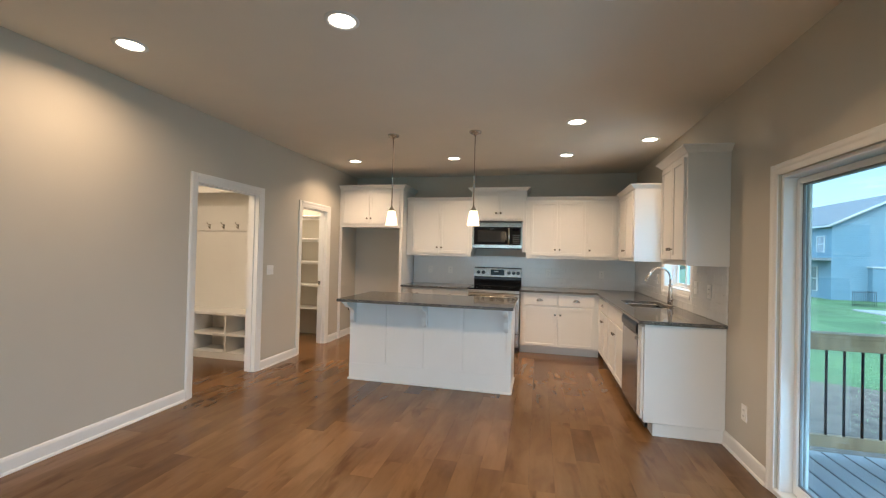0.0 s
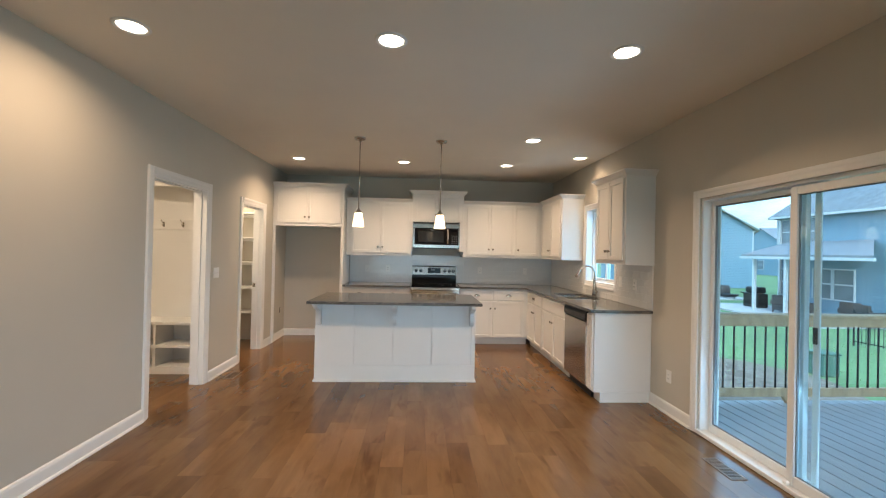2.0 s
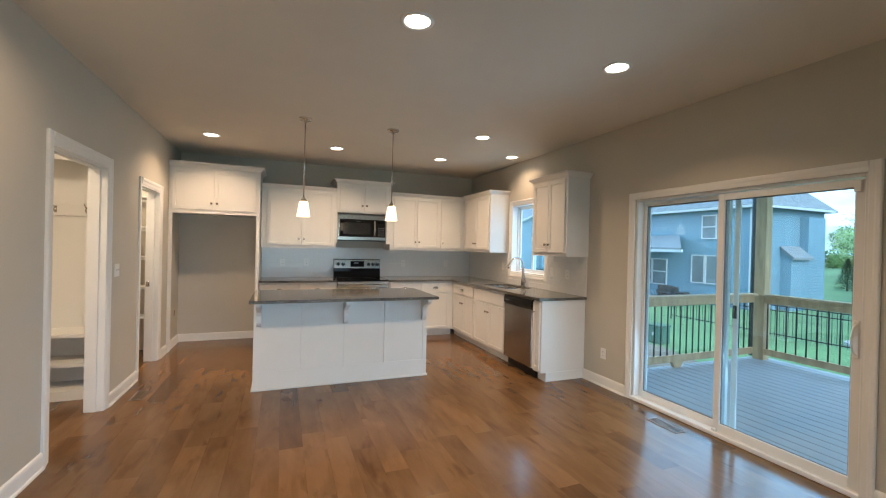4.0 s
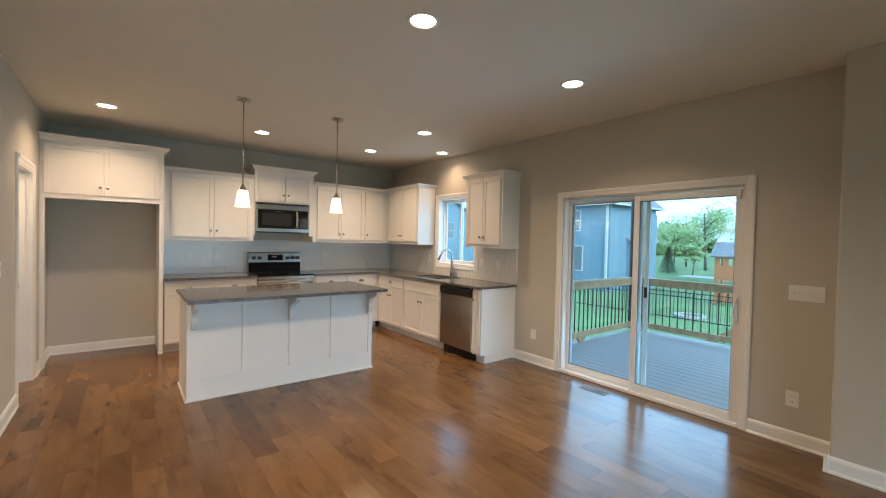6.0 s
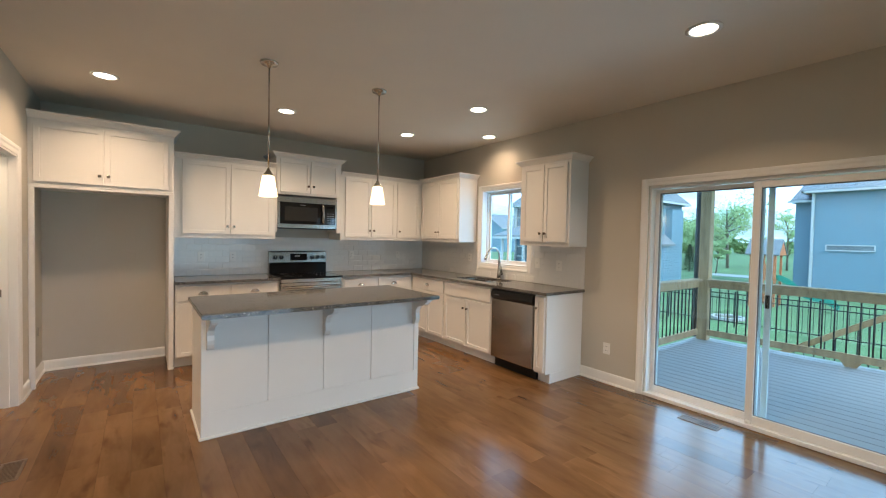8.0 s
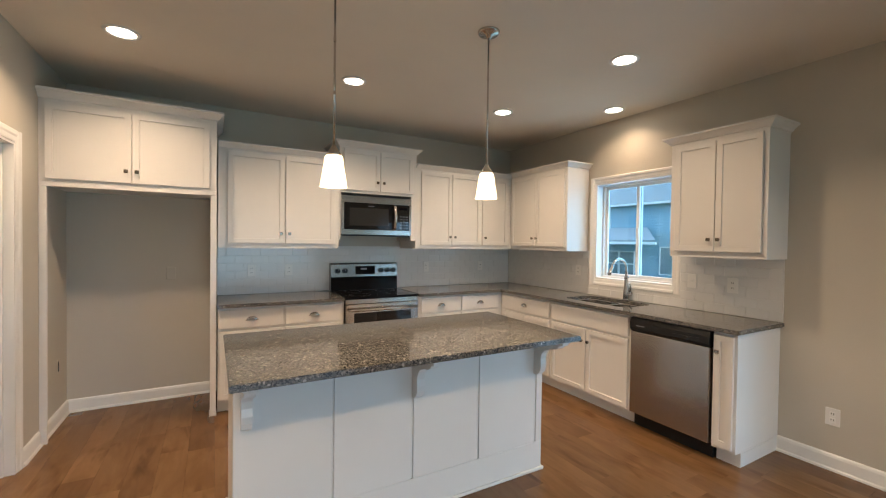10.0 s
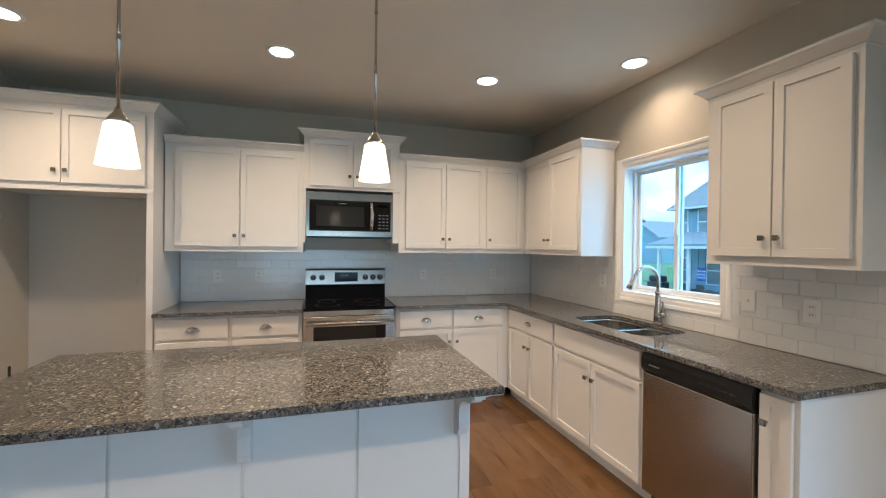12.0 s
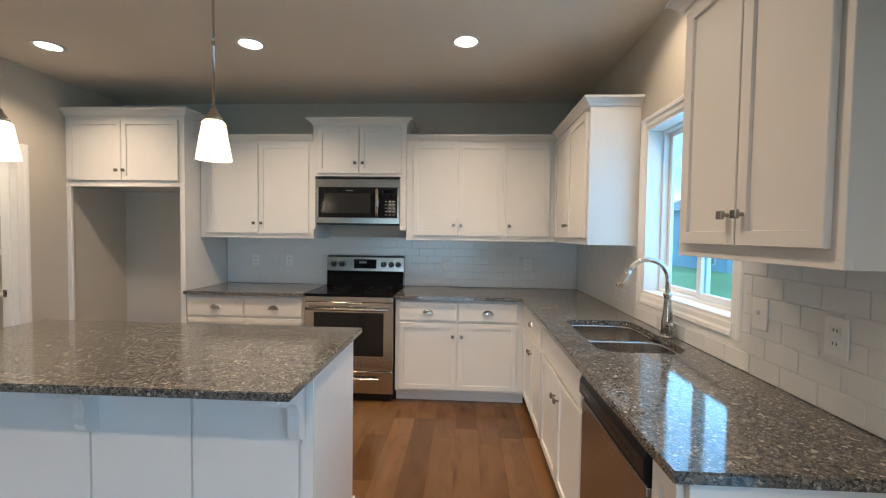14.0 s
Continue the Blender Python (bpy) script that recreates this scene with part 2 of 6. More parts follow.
def make_granite():
    m = bpy.data.materials.new("speckled_granite")
    m.use_nodes = True
    n, ln = m.node_tree.nodes, m.node_tree.links
    b = n["Principled BSDF"]
    co = n.new("ShaderNodeTexCoord")
    wob = n.new("ShaderNodeTexNoise")
    wob.inputs["Scale"].default_value = 40
    ln.new(co.outputs["Object"], wob.inputs["Vector"])
    add = n.new("ShaderNodeVectorMath")
    add.operation = "MULTIPLY_ADD"
    add.inputs[1].default_value = (0.006, 0.006, 0.006)
    ln.new(wob.outputs["Color"], add.inputs[0])
    ln.new(co.outputs["Object"], add.inputs[2])
    def flakes(scale, stops):
        v = n.new("ShaderNodeTexVoronoi")
        v.inputs["Scale"].default_value = scale
        ln.new(add.outputs[0], v.inputs["Vector"])
        sep = n.new("ShaderNodeSeparateColor")
        ln.new(v.outputs["Color"], sep.inputs[0])
        rp = n.new("ShaderNodeValToRGB")
        rp.color_ramp.interpolation = "CONSTANT"
        el = rp.color_ramp.elements
        el[0].position, el[0].color = 0.0, (*stops[0][1], 1)
        el[1].position, el[1].color = stops[1][0], (*stops[1][1], 1)
        for p, c in stops[2:]:
            e = el.new(p)
            e.color = (*c, 1)
        ln.new(sep.outputs[0], rp.inputs["Fac"])
        return rp, sep
    fine, _ = flakes(240, ((0, (0.028, 0.029, 0.031)), (0.22, (0.076, 0.076, 0.074)), (0.50, (0.122, 0.118, 0.107)), (0.76, (0.178, 0.166, 0.143)), (0.93, (0.29, 0.27, 0.235))))
    coarse, pick = flakes(115, ((0, (0.040, 0.041, 0.044)), (0.20, (0.098, 0.094, 0.086)), (0.48, (0.150, 0.138, 0.117)), (0.76, (0.215, 0.197, 0.166)), (0.92, (0.36, 0.335, 0.295))))
    half = n.new("ShaderNodeMath")
    half.operation = "GREATER_THAN"
    half.inputs[1].default_value = 0.6
    ln.new(pick.outputs[1], half.inputs[0])
    mul = n.new("ShaderNodeMix")
    mul.data_type = "RGBA"
    ln.new(half.outputs[0], mul.inputs["Factor"])
    ln.new(fine.outputs["Color"], mul.inputs["A"])
    ln.new(coarse.outputs["Color"], mul.inputs["B"])
    ln.new(mul.outputs["Result"], b.inputs["Base Color"])
    b.inputs["Roughness"].default_value = 0.07
    return m


GRANITE = make_granite()


# ---------- mesh helpers ----------
def bx(bm, x0, x1, y0, y1, z0, z1, bevel=0.0, seg=1):
    r = bmesh.ops.create_cube(bm, size=1, matrix=Matrix.LocRotScale(((x0 + x1) / 2, (y0 + y1) / 2, (z0 + z1) / 2), None, (abs(x1 - x0), abs(y1 - y0), abs(z1 - z0))))
    if bevel:
        es = list({e for v in r["verts"] for e in v.link_edges})
        bmesh.ops.bevel(bm, geom=es, offset=bevel, segments=seg, affect="EDGES", profile=0.5)
    return bm


def box(x0, x1, y0, y1, z0, z1, bevel=0.0, seg=1):
    return bx(bmesh.new(), x0, x1, y0, y1, z0, z1, bevel, seg)


def cyl(bm, x, y, z, r, h, axis="z", r2=None, seg=24, caps=True):
    rot = {"z": Matrix(), "x": Matrix.Rotation(radians(90), 4, "Y"), "y": Matrix.Rotation(radians(-90), 4, "X")}[axis]
    bmesh.ops.create_cone(bm, cap_ends=caps, segments=seg, radius1=r, radius2=r if r2 is None else r2, depth=h, matrix=Matrix.Translation((x, y, z)) @ rot)
    return bm


def lathe(bm, prof, seg=28, m=None):
    """Turned shape from (radius, height) pairs about the z axis."""
    m = m or Matrix()
    rings = []
    for r, z in prof:
        rings.append([bm.verts.new(m @ Vector((r * math.cos(2 * math.pi * k / seg), r * math.sin(2 * math.pi * k / seg), z))) for k in range(seg)])
    for a, b in zip(rings, rings[1:]):
        for k in range(seg):
            f = bm.faces.new((a[k], a[(k + 1) % seg], b[(k + 1) % seg], b[k]))
            f.smooth = True
    return bm


def extrude_profile(bm, pts, p0, axis_u, axis_v, along):
    """Prism: profile pts (u, v) swept from p0 along a vector."""
    p0, u, v, al = Vector(p0), Vector(axis_u), Vector(axis_v), Vector(along)
    a = [bm.verts.new(p0 + u * s + v * t) for s, t in pts]
    b = [bm.verts.new(p0 + u * s + v * t + al) for s, t in pts]
    n = len(pts)
    for k in range(n):
        bm.faces.new((a[k], a[(k + 1) % n], b[(k + 1) % n], b[k]))
    bm.faces.new(a[::-1])
    bm.faces.new(b)
    bmesh.ops.recalc_face_normals(bm, faces=bm.faces)
    return bm


def tube(bm, pts, r, seg=12):
    """Round bar along a polyline; r one radius or one per point."""
    pts = [Vector(p) for p in pts]
    rs = r if isinstance(r, (list, tuple)) else [r] * len(pts)
    rings, side = [], None
    for i, p in enumerate(pts):
        d = (pts[min(i + 1, len(pts) - 1)] - pts[max(i - 1, 0)]).normalized()
        if side is None:
            side = d.orthogonal().normalized()
        side = (side - d * side.dot(d)).normalized()
        up = d.cross(side)
        rings.append([bm.verts.new(p + (side * math.cos(2 * math.pi * k / seg) + up * math.sin(2 * math.pi * k / seg)) * rs[i]) for k in range(seg)])
    for a, b in zip(rings, rings[1:]):
        for k in range(seg):
            f = bm.faces.new((a[k], a[(k + 1) % seg], b[(k + 1) % seg], b[k]))
            f.smooth = True
    bm.faces.new(rings[0][::-1])
    bm.faces.new(rings[-1])
    return bm


def mesh_of(name, bm, material):
    me = bpy.data.meshes.new(name)
    bm.to_mesh(me)
    bm.free()
    me.materials.append(material)
    return me


def part(name, bm, material, parent, label=""):
    ob = new(name, bm if isinstance(bm, bpy.types.Mesh) else mesh_of(name, bm, material))
    ob.parent = parent
    return tagged(ob, label)


def thing(name, m, label, category, group=""):
    ob = new(name)
    ob.empty_display_size = 0.1
    ob.matrix_world = m
    return tagged(ob, label, category, group)


def structure(name, bm, material, label=""):
    return tagged(new(name, mesh_of(name, bm, material)), label, kind="structure")


# ---------- plan ----------
XL, XR, YB, YR = -2.597, 2.04, 7.40, -3.0     # inner faces: west wall, east wall, kitchen wall, rear wall
XJ, YJ = 1.78, 1.28                          # the east wall steps in, south of YJ
T = 0.13
MUD = (3.89, 4.797, 2.075)                    # openings in the west wall: y from, y to, height
PAN = (5.67, 6.382, 2.045)
LIV = (-2.2, 1.4, 0.18, 1.62)                  # added unseen opening in the rear wall for fill light: x from, x to, z from, z to
PAT = (1.862, 3.594, 1.972)                     # patio door opening in the east wall
WIN = (5.062, 5.925, 1.102, 2.112)             # sink window


def wall_with_holes(name, fixed, t, lo, hi, z0, z1, holes, axis, label):
    """A wall of thickness t from plane 'fixed', running lo..hi along y (axis x) or x (axis y), with openings (a, b, z0, z1)."""
    bm = bmesh.new()

    def seg(a, b, c, d):
        if b - a > 1e-4 and d - c > 1e-4:
            if axis == "x":
                bx(bm, fixed, fixed + t, a, b, c, d)
            else:
                bx(bm, a, b, fixed, fixed + t, c, d)
    cur = lo
    for a, b, c, d in sorted(holes):
        seg(cur, a, z0, z1)
        seg(a, b, z0, c)
        seg(a, b, d, z1)
        cur = b
    seg(cur, hi, z0, z1)
    return structure(name, bm, WALL, label)


wall_with_holes("wall_west", XL, -T, YR - T, YB + T, 0, CEIL, [(MUD[0], MUD[1], 0, MUD[2]), (PAN[0], PAN[1], 0, PAN[2])], "x", "greige painted wall with two cased doorways")
wall_with_holes("wall_east", XR, T + 0.03, YJ - 0.02, YB + T, 0, CEIL, [(PAT[0], PAT[1], 0.0, PAT[2]), WIN], "x", "greige painted wall with patio door and sink window")
structure("wall_kitchen", box(XL, XR, YB, YB + T, 0, CEIL), WALL, "greige painted wall behind the kitchen cabinets")
structure("wall_east_step", box(XJ, XR + T + 0.03, YR - T, YJ, 0, CEIL, 0.012, 2), WALL, "greige painted wall that steps into the room")
wall_with_holes("wall_rear", YR, -T, XL, XJ, 0, CEIL, [LIV], "y", "greige painted rear wall with an added low opening for fill light")
structure("ceiling", box(XL - T, XR + 0.16, YR - T, YB + T, CEIL, CEIL + 0.12), CEILM, "flat painted ceiling with recessed lights")
structure("ceiling_mudroom", box(-4.5, XL - T, 3.0, YB + T, CEIL, CEIL + 0.12), CEILM, "flat painted ceiling of mudroom and pantry")
structure("subfloor", box(XL - T, XR + 0.16, YR - T, YB + T, -0.20, -0.012), DARKV, "dark joint bed under the wooden planks")
structure("subfloor_mudroom", box(-4.5, XL - T, 3.0, YB + T, -0.20, -0.012), DARKV, "dark joint bed under the mudroom planks")
# rooms beyond the west wall
structure("wall_mudroom_west", box(-4.5, -4.38, 3.0, YB + T, 0, CEIL), WALL, "warm painted mudroom wall")
structure("wall_mudroom_south", box(-4.38, XL - T, 3.0, 3.12, 0, CEIL), WALL, "warm painted mudroom wall")
structure("wall_mudroom_north", box(-4.38, XL - T, 5.50, 5.62, 0, CEIL), TRIM, "white painted mudroom wall behind the bench")
structure("wall_pantry_north", box(-4.38, XL - T, 7.0, 7.12, 0, CEIL), WALL, "painted pantry wall behind shelves")


# ---------- trim ----------
def casing_profile(w, d):
    return [(0, 0), (w, 0), (w, d * 0.75), (w * 0.88, d), (w * 0.62, d * 0.92), (w * 0.45, d * 0.62), (w * 0.12, d * 0.5), (0, d * 0.35)]


def casing(name, plane, out, y0, y1, z1, w=0.072, d=0.018, sill_z=None):
    """Casing round an opening in a wall at x = plane; out: -1 or 1, the way it stands proud."""
    bm = bmesh.new()
    z0 = 0.0 if sill_z is None else sill_z - w
    pr = casing_profile(w, d)
    extrude_profile(bm, pr, (plane, y0, z0), (0, -1, 0), (out, 0, 0), (0, 0, z1 + w - z0))
    extrude_profile(bm, pr, (plane, y1, z0), (0, 1, 0), (out, 0, 0), (0, 0, z1 + w - z0))
    extrude_profile(bm, pr, (plane + out * 0.001, y0 - 0.001, z1), (0, 0, 1), (out, 0, 0), (0, y1 - y0 + 0.002, 0))
    if sill_z is not None:
        extrude_profile(bm, pr, (plane + out * 0.001, y0 - 0.001, sill_z), (0, 0, -1), (out, 0, 0), (0, y1 - y0 + 0.002, 0))
    return structure(name, bm, TRIM, "white painted wooden casing")


casing("trim_mudroom_door", XL, 1, MUD[0], MUD[1], MUD[2])
casing("trim_pantry_door", XL, 1, PAN[0], PAN[1], PAN[2])
casing("trim_patio_door", XR, -1, PAT[0], PAT[1], PAT[2], 0.066)
casing("trim_sink_window", XR, -1, WIN[0], WIN[1], WIN[3], 0.064, 0.018, WIN[2])


def jamb(name, x0, x1, y0, y1, z1, z0=None):
    bm = bmesh.new()
    b = 0.0 if z0 is None else z0
    bx(bm, x0, x1, y0 - 0.002, y0 + 0.016, b, z1)
    bx(bm, x0, x1, y1 - 0.016, y1 + 0.002, b, z1)
    bx(bm, x0, x1, y0 + 0.016, y1 - 0.016, z1 - 0.016, z1 + 0.002)
    if z0 is not None:
        bx(bm, x0, x1, y0 + 0.016, y1 - 0.016, z0 - 0.002, z0 + 0.016)
    else:
        xm = (x0 + x1) / 2
        bx(bm, xm - 0.018, xm + 0.018, y0 + 0.016, y0 + 0.028, b, z1 - 0.016)
        bx(bm, xm - 0.018, xm + 0.018, y1 - 0.028, y1 - 0.016, b, z1 - 0.016)
        bx(bm, xm - 0.018, xm + 0.018, y0 + 0.028, y1 - 0.028, z1 - 0.028, z1 - 0.016)
    return structure(name, bm, TRIM, "white painted door jamb lining the opening")


jamb("trim_mudroom_jamb", XL - T - 0.004, XL + 0.004, MUD[0], MUD[1], MUD[2])
jamb("trim_pantry_jamb", XL - T - 0.004, XL + 0.004, PAN[0], PAN[1], PAN[2])
jamb("trim_window_jamb", XR - 0.004, XR + 0.09, WIN[0], WIN[1], WIN[3], WIN[2])

BASE_PROFILE = [(0, 0), (0.026, 0), (0.024, 0.012), (0.016, 0.02), (0.015, 0.085), (0.011, 0.10), (0.004, 0.108), (0, 0.108)]


def baseboard(p0, p1, out):
    """Baseboard from p0 to p1 (x, y) that stands proud along out."""
    bm = bmesh.new()
    extrude_profile(bm, BASE_PROFILE, (p0[0], p0[1], 0.0), (out[0], out[1], 0), (0, 0, 1), (p1[0] - p0[0], p1[1] - p0[1], 0))
    return structure("baseboard", bm, TRIM, "white painted baseboard with a shoe moulding")


baseboard((XL, YR), (XL, MUD[0] - 0.072), (1, 0))
baseboard((XL, MUD[1] + 0.072), (XL, PAN[0] - 0.072), (1, 0))
baseboard((XL, PAN[1] + 0.072), (XL, 6.755), (1, 0))
baseboard((XL, 6.84), (XL, YB), (1, 0))
baseboard((XL, YB), (-1.56, YB), (0, -1))
baseboard((XR, PAT[1] + 0.066), (XR, 4.27), (-1, 0))
baseboard((XR, YJ), (XR, PAT[0] - 0.066), (-1, 0))
baseboard((XJ, YR), (XJ, YJ + 0.026), (-1, 0))
baseboard((XJ - 0.026, YJ), (XR, YJ), (0, 1))
baseboard((XL, YR), (XJ, YR), (0, 1))


# ---------- patio door ----------
def sash(bm, x0, x1, y0, y1, z0, z1, w, wb=None, bev=0.004):
    """Rectangular frame of member width w in the y-z plane."""
    wb = wb or w
    bx(bm, x0, x1, y0, y0 + w, z0, z1, bev)
    bx(bm, x0, x1, y1 - w, y1, z0, z1, bev)
    bx(bm, x0 + 0.001, x1 - 0.001, y0 + w - 0.003, y1 - w + 0.003, z1 - w, z1, bev)
    bx(bm, x0 + 0.001, x1 - 0.001, y0 + w - 0.003, y1 - w + 0.003, z0, z0 + wb, bev)
    return bm


def pane(parent, x, y0, y1, z0, z1):
    ob = part("pane", box(x - 0.004, x + 0.004, y0, y1, z0, z1), GLASS, parent, "clear glass pane")
    ob.visible_shadow = False
    return ob


def patio_door():
    d = tagged(new("door_1"), "white vinyl sliding patio door, closed, two glazed panels", "door", kind="structure")
    d.matrix_world = pose(0, 0, 0)
    y0, y1, z1 = PAT
    fr = bmesh.new()
    sash(fr, XR + 0.015, XR + 0.15, y0, y1, 0.0, z1, 0.022, 0.028)
    bx(fr, XR - 0.012, XR + 0.02, y0 + 0.002, y1 - 0.002, 0.001, 0.034, 0.004)
    part("door_frame", fr, VINYL, d)
    ym = 2.765
    slide = part("sliding_panel", sash(bmesh.new(), XR + 0.035, XR + 0.072, y0 + 0.024, ym + 0.026, 0.029, z1 - 0.03, 0.052, 0.068), VINYL, d)
    fixed = part("fixed_panel", sash(bmesh.new(), XR + 0.085, XR + 0.122, ym - 0.035, y1 - 0.024, 0.029, z1 - 0.03, 0.034, 0.06), VINYL, d)
    pane(slide, XR + 0.053, y0 + 0.07, ym - 0.02, 0.09, z1 - 0.075)
    pane(fixed, XR + 0.104, ym + 0.003, y1 - 0.06, 0.084, z1 - 0.068)
    part("gasket", sash(bmesh.new(), XR + 0.048, XR + 0.059, y0 + 0.072, ym - 0.022, 0.092, z1 - 0.078, 0.010, None, 0), GASKET, slide)
    part("gasket", sash(bmesh.new(), XR + 0.098, XR + 0.110, ym - 0.004, y1 - 0.055, 0.086, z1 - 0.062, 0.012, None, 0), GASKET, fixed)
    screen = bmesh.new()
    sash(screen, XR + 0.13, XR + 0.146, 2.675, y1 - 0.024, 0.029, z1 - 0.03, 0.042)
    sf = part("screen_frame", screen, VINYL, d, "white screen-door frame outside the glass")
    part("screen_latch", box(XR + 0.118, XR + 0.131, 2.682, 2.71, 0.945, 1.05, 0.004), BLACKP, sf, "small black plastic latch")
    h = bmesh.new()
    tube(h, [(XR + 0.036, y0 + 0.05, 0.86), (XR + 0.005, y0 + 0.054, 0.88), (XR - 0.012, y0 + 0.056, 0.95), (XR + 0.005, y0 + 0.054, 1.03), (XR + 0.036, y0 + 0.05, 1.05)], 0.006)
    bx(h, XR + 0.026, XR + 0.037, y0 + 0.036, y0 + 0.066, 0.84, 1.07, 0.003)
    part("door_handle", h, WHITEP, slide, "white curved pull handle")
    part("door_stop", box(XR + 0.0, XR + 0.03, ym - 0.015, ym + 0.015, 0.034, 0.058, 0.005), WHITEP, d)
    part("foot_lock", box(XR + 0.012, XR + 0.036, y0 + 0.04, y0 + 0.075, 1.86, 1.93, 0.003), WHITEP, d)


patio_door()


def sink_window():
    w = tagged(new("window_1"), "white vinyl sliding window over the sink", "window", kind="structure")
    y0, y1, z0, z1 = WIN
    part("window_frame", sash(bmesh.new(), XR + 0.085, XR + 0.15, y0 + 0.002, y1 - 0.002, z0 + 0.002, z1 - 0.002, 0.030), VINYL, w)
    ym = (y0 + y1) / 2
    a = part("sash", sash(bmesh.new(), XR + 0.092, XR + 0.115, y0 + 0.030, ym + 0.020, z0 + 0.032, z1 - 0.032, 0.034), VINYL, w)
    b = part("sash", sash(bmesh.new(), XR + 0.12, XR + 0.143, ym - 0.020, y1 - 0.030, z0 + 0.032, z1 - 0.032, 0.030), VINYL, w)
    pane(a, XR + 0.104, y0 + 0.062, ym - 0.012, z0 + 0.064, z1 - 0.064)
    pane(b, XR + 0.132, ym + 0.008, y1 - 0.058, z0 + 0.06, z1 - 0.06)
    part("sash_lock", box(XR + 0.08, XR + 0.093, ym - 0.012, ym + 0.012, 1.56, 1.64, 0.003), WHITEP, a)


sink_window()


# unseen window, added only to frame the rear fill light
def added_rear_window():
    w = tagged(new("window_2"), "white framed wide window, unseen and added to admit fill daylight", "window", kind="structure")
    x0, x1, z0, z1 = LIV
    fr = bmesh.new()
    for a, b, c, d in ((x0, x0 + 0.05, z0, z1), (x1 - 0.05, x1, z0, z1), (x0 + 0.05, x1 - 0.05, z0, z0 + 0.05), (x0 + 0.05, x1 - 0.05, z1 - 0.05, z1)):
        bx(fr, a + 0.002, b - 0.002, YR - 0.11, YR - 0.05, c + 0.002, d - 0.002)
    part("window_frame", fr, VINYL, w)
    for k in (1, 2):
        xm = x0 + (x1 - x0) * k / 3
        part("mullion", box(xm - 0.03, xm + 0.03, YR - 0.108, YR - 0.052, z0 + 0.053, z1 - 0.053), VINYL, w)


added_rear_window()


# ---------- cabinet pieces ----------
# local axes of a cabinet: x along its width, y = 0 at the face frame and growing into the wall, z up
def shaker(x0, x1, z0, z1, rail=0.057, thick=0.02, y=0.0):
    yf, yb = y - thick, y - 0.001
    bm = box(x0, x1, yf, yb, z0, z1, 0.0022)
    bm.normal_update()
    front = max(bm.faces, key=lambda f: (f.normal.y < -0.99) * f.calc_area())
    bmesh.ops.inset_region(bm, faces=[front], thickness=rail - 0.0022, depth=0.0)
    bmesh.ops.inset_region(bm, faces=[front], thickness=0.0015, depth=0.0)
    bmesh.ops.inset_region(bm, faces=[front], thickness=0.0015, depth=-0.010)
    return bm


def slab(x0, x1, z0, z1, y=0.0):
    return box(x0, x1, y - 0.02, y - 0.001, z0, z1, 0.004, 2)


def knob_mesh():
    bm = bmesh.new()
    cyl(bm, 0, -0.009, 0, 0.006, 0.018, "y", seg=12)
    bx(bm, -0.013, 0.013, -0.029, -0.016, -0.013, 0.013, 0.003, 2)
    return mesh_of("knob", bm, KNOBM)


KNOB = knob_mesh()


def cup_mesh():
    """Bin pull: a domed half cup, open underneath, on a thin oval plate."""
    bm = bmesh.new()
    seg, ring = 20, 7
    rows = []
    for j in range(ring + 1):
        a = math.pi / 2 * j / ring
        rows.append([bm.verts.new((0.047 * math.cos(math.pi * k / seg) * math.cos(a * 0.98), -0.026 * math.sin(a) - 0.001, -0.012 + 0.034 * math.sin(math.pi * k / seg) * math.cos(a * 0.80))) for k in range(seg + 1)])
    for p, q in zip(rows, rows[1:]):
        for k in range(seg):
            f = bm.faces.new((p[k], p[k + 1], q[k + 1], q[k]))
            f.smooth = True
    bx(bm, -0.050, 0.050, -0.004, 0.0, -0.016, -0.009, 0.001)
    return mesh_of("cup_pull", bm, CHROME)


CUP = cup_mesh()


def put_knob(door, x, z, y=-0.02):
    k = part("knob", KNOB, None, door, "square dark nickel knob")
    k.location = (x, y, z)


def put_cup(front, x, z, y=-0.02):
    k = part("cup_pull", CUP, None, front, "polished nickel cup pull")
    k.location = (x, y, z)


CROWN = [(0, 0), (0.0, 0.012), (-0.010, 0.016), (-0.018, 0.030), (-0.040, 0.056), (-0.050, 0.062), (-0.050, 0.078), (0.02, 0.078), (0.02, 0.0)]


def crown(parent, x0, x1, y0, y1, z, h=1.0, left=True, right=True, proj=1.0):
    """Crown moulding along the front of an upper cabinet with mitred returns; local axes."""
    prof = [(u * proj - 0.003, v * h) for u, v in CROWN]
    bm = bmesh.new()
    path = []
    if left:
        path.append((x0, y1, -1, 0))
    path.append((x0, y0, -1 if left else 0, -1))
    path.append((x1, y0, 1 if right else 0, -1))
    if right:
        path.append((x1, y1, 1, 0))
    rings = []
    for px, py, sx, sy in path:
        rings.append([bm.verts.new((px - u * sx, py - u * sy, z + v)) for u, v in prof])
    n = len(prof)
    for a, b in zip(rings, rings[1:]):
        for k in range(n):
            bm.faces.new((a[k], a[(k + 1) % n], b[(k + 1) % n], b[k]))
    bm.faces.new(rings[0])
    bm.faces.new(rings[-1][::-1])
    bx(bm, x0 + 0.021, x1 - 0.021, y0 + 0.021, y1, z + 0.002, z + 0.012)
    bmesh.ops.recalc_face_normals(bm, faces=bm.faces)
    return part("crown_moulding", bm, CAB, parent)


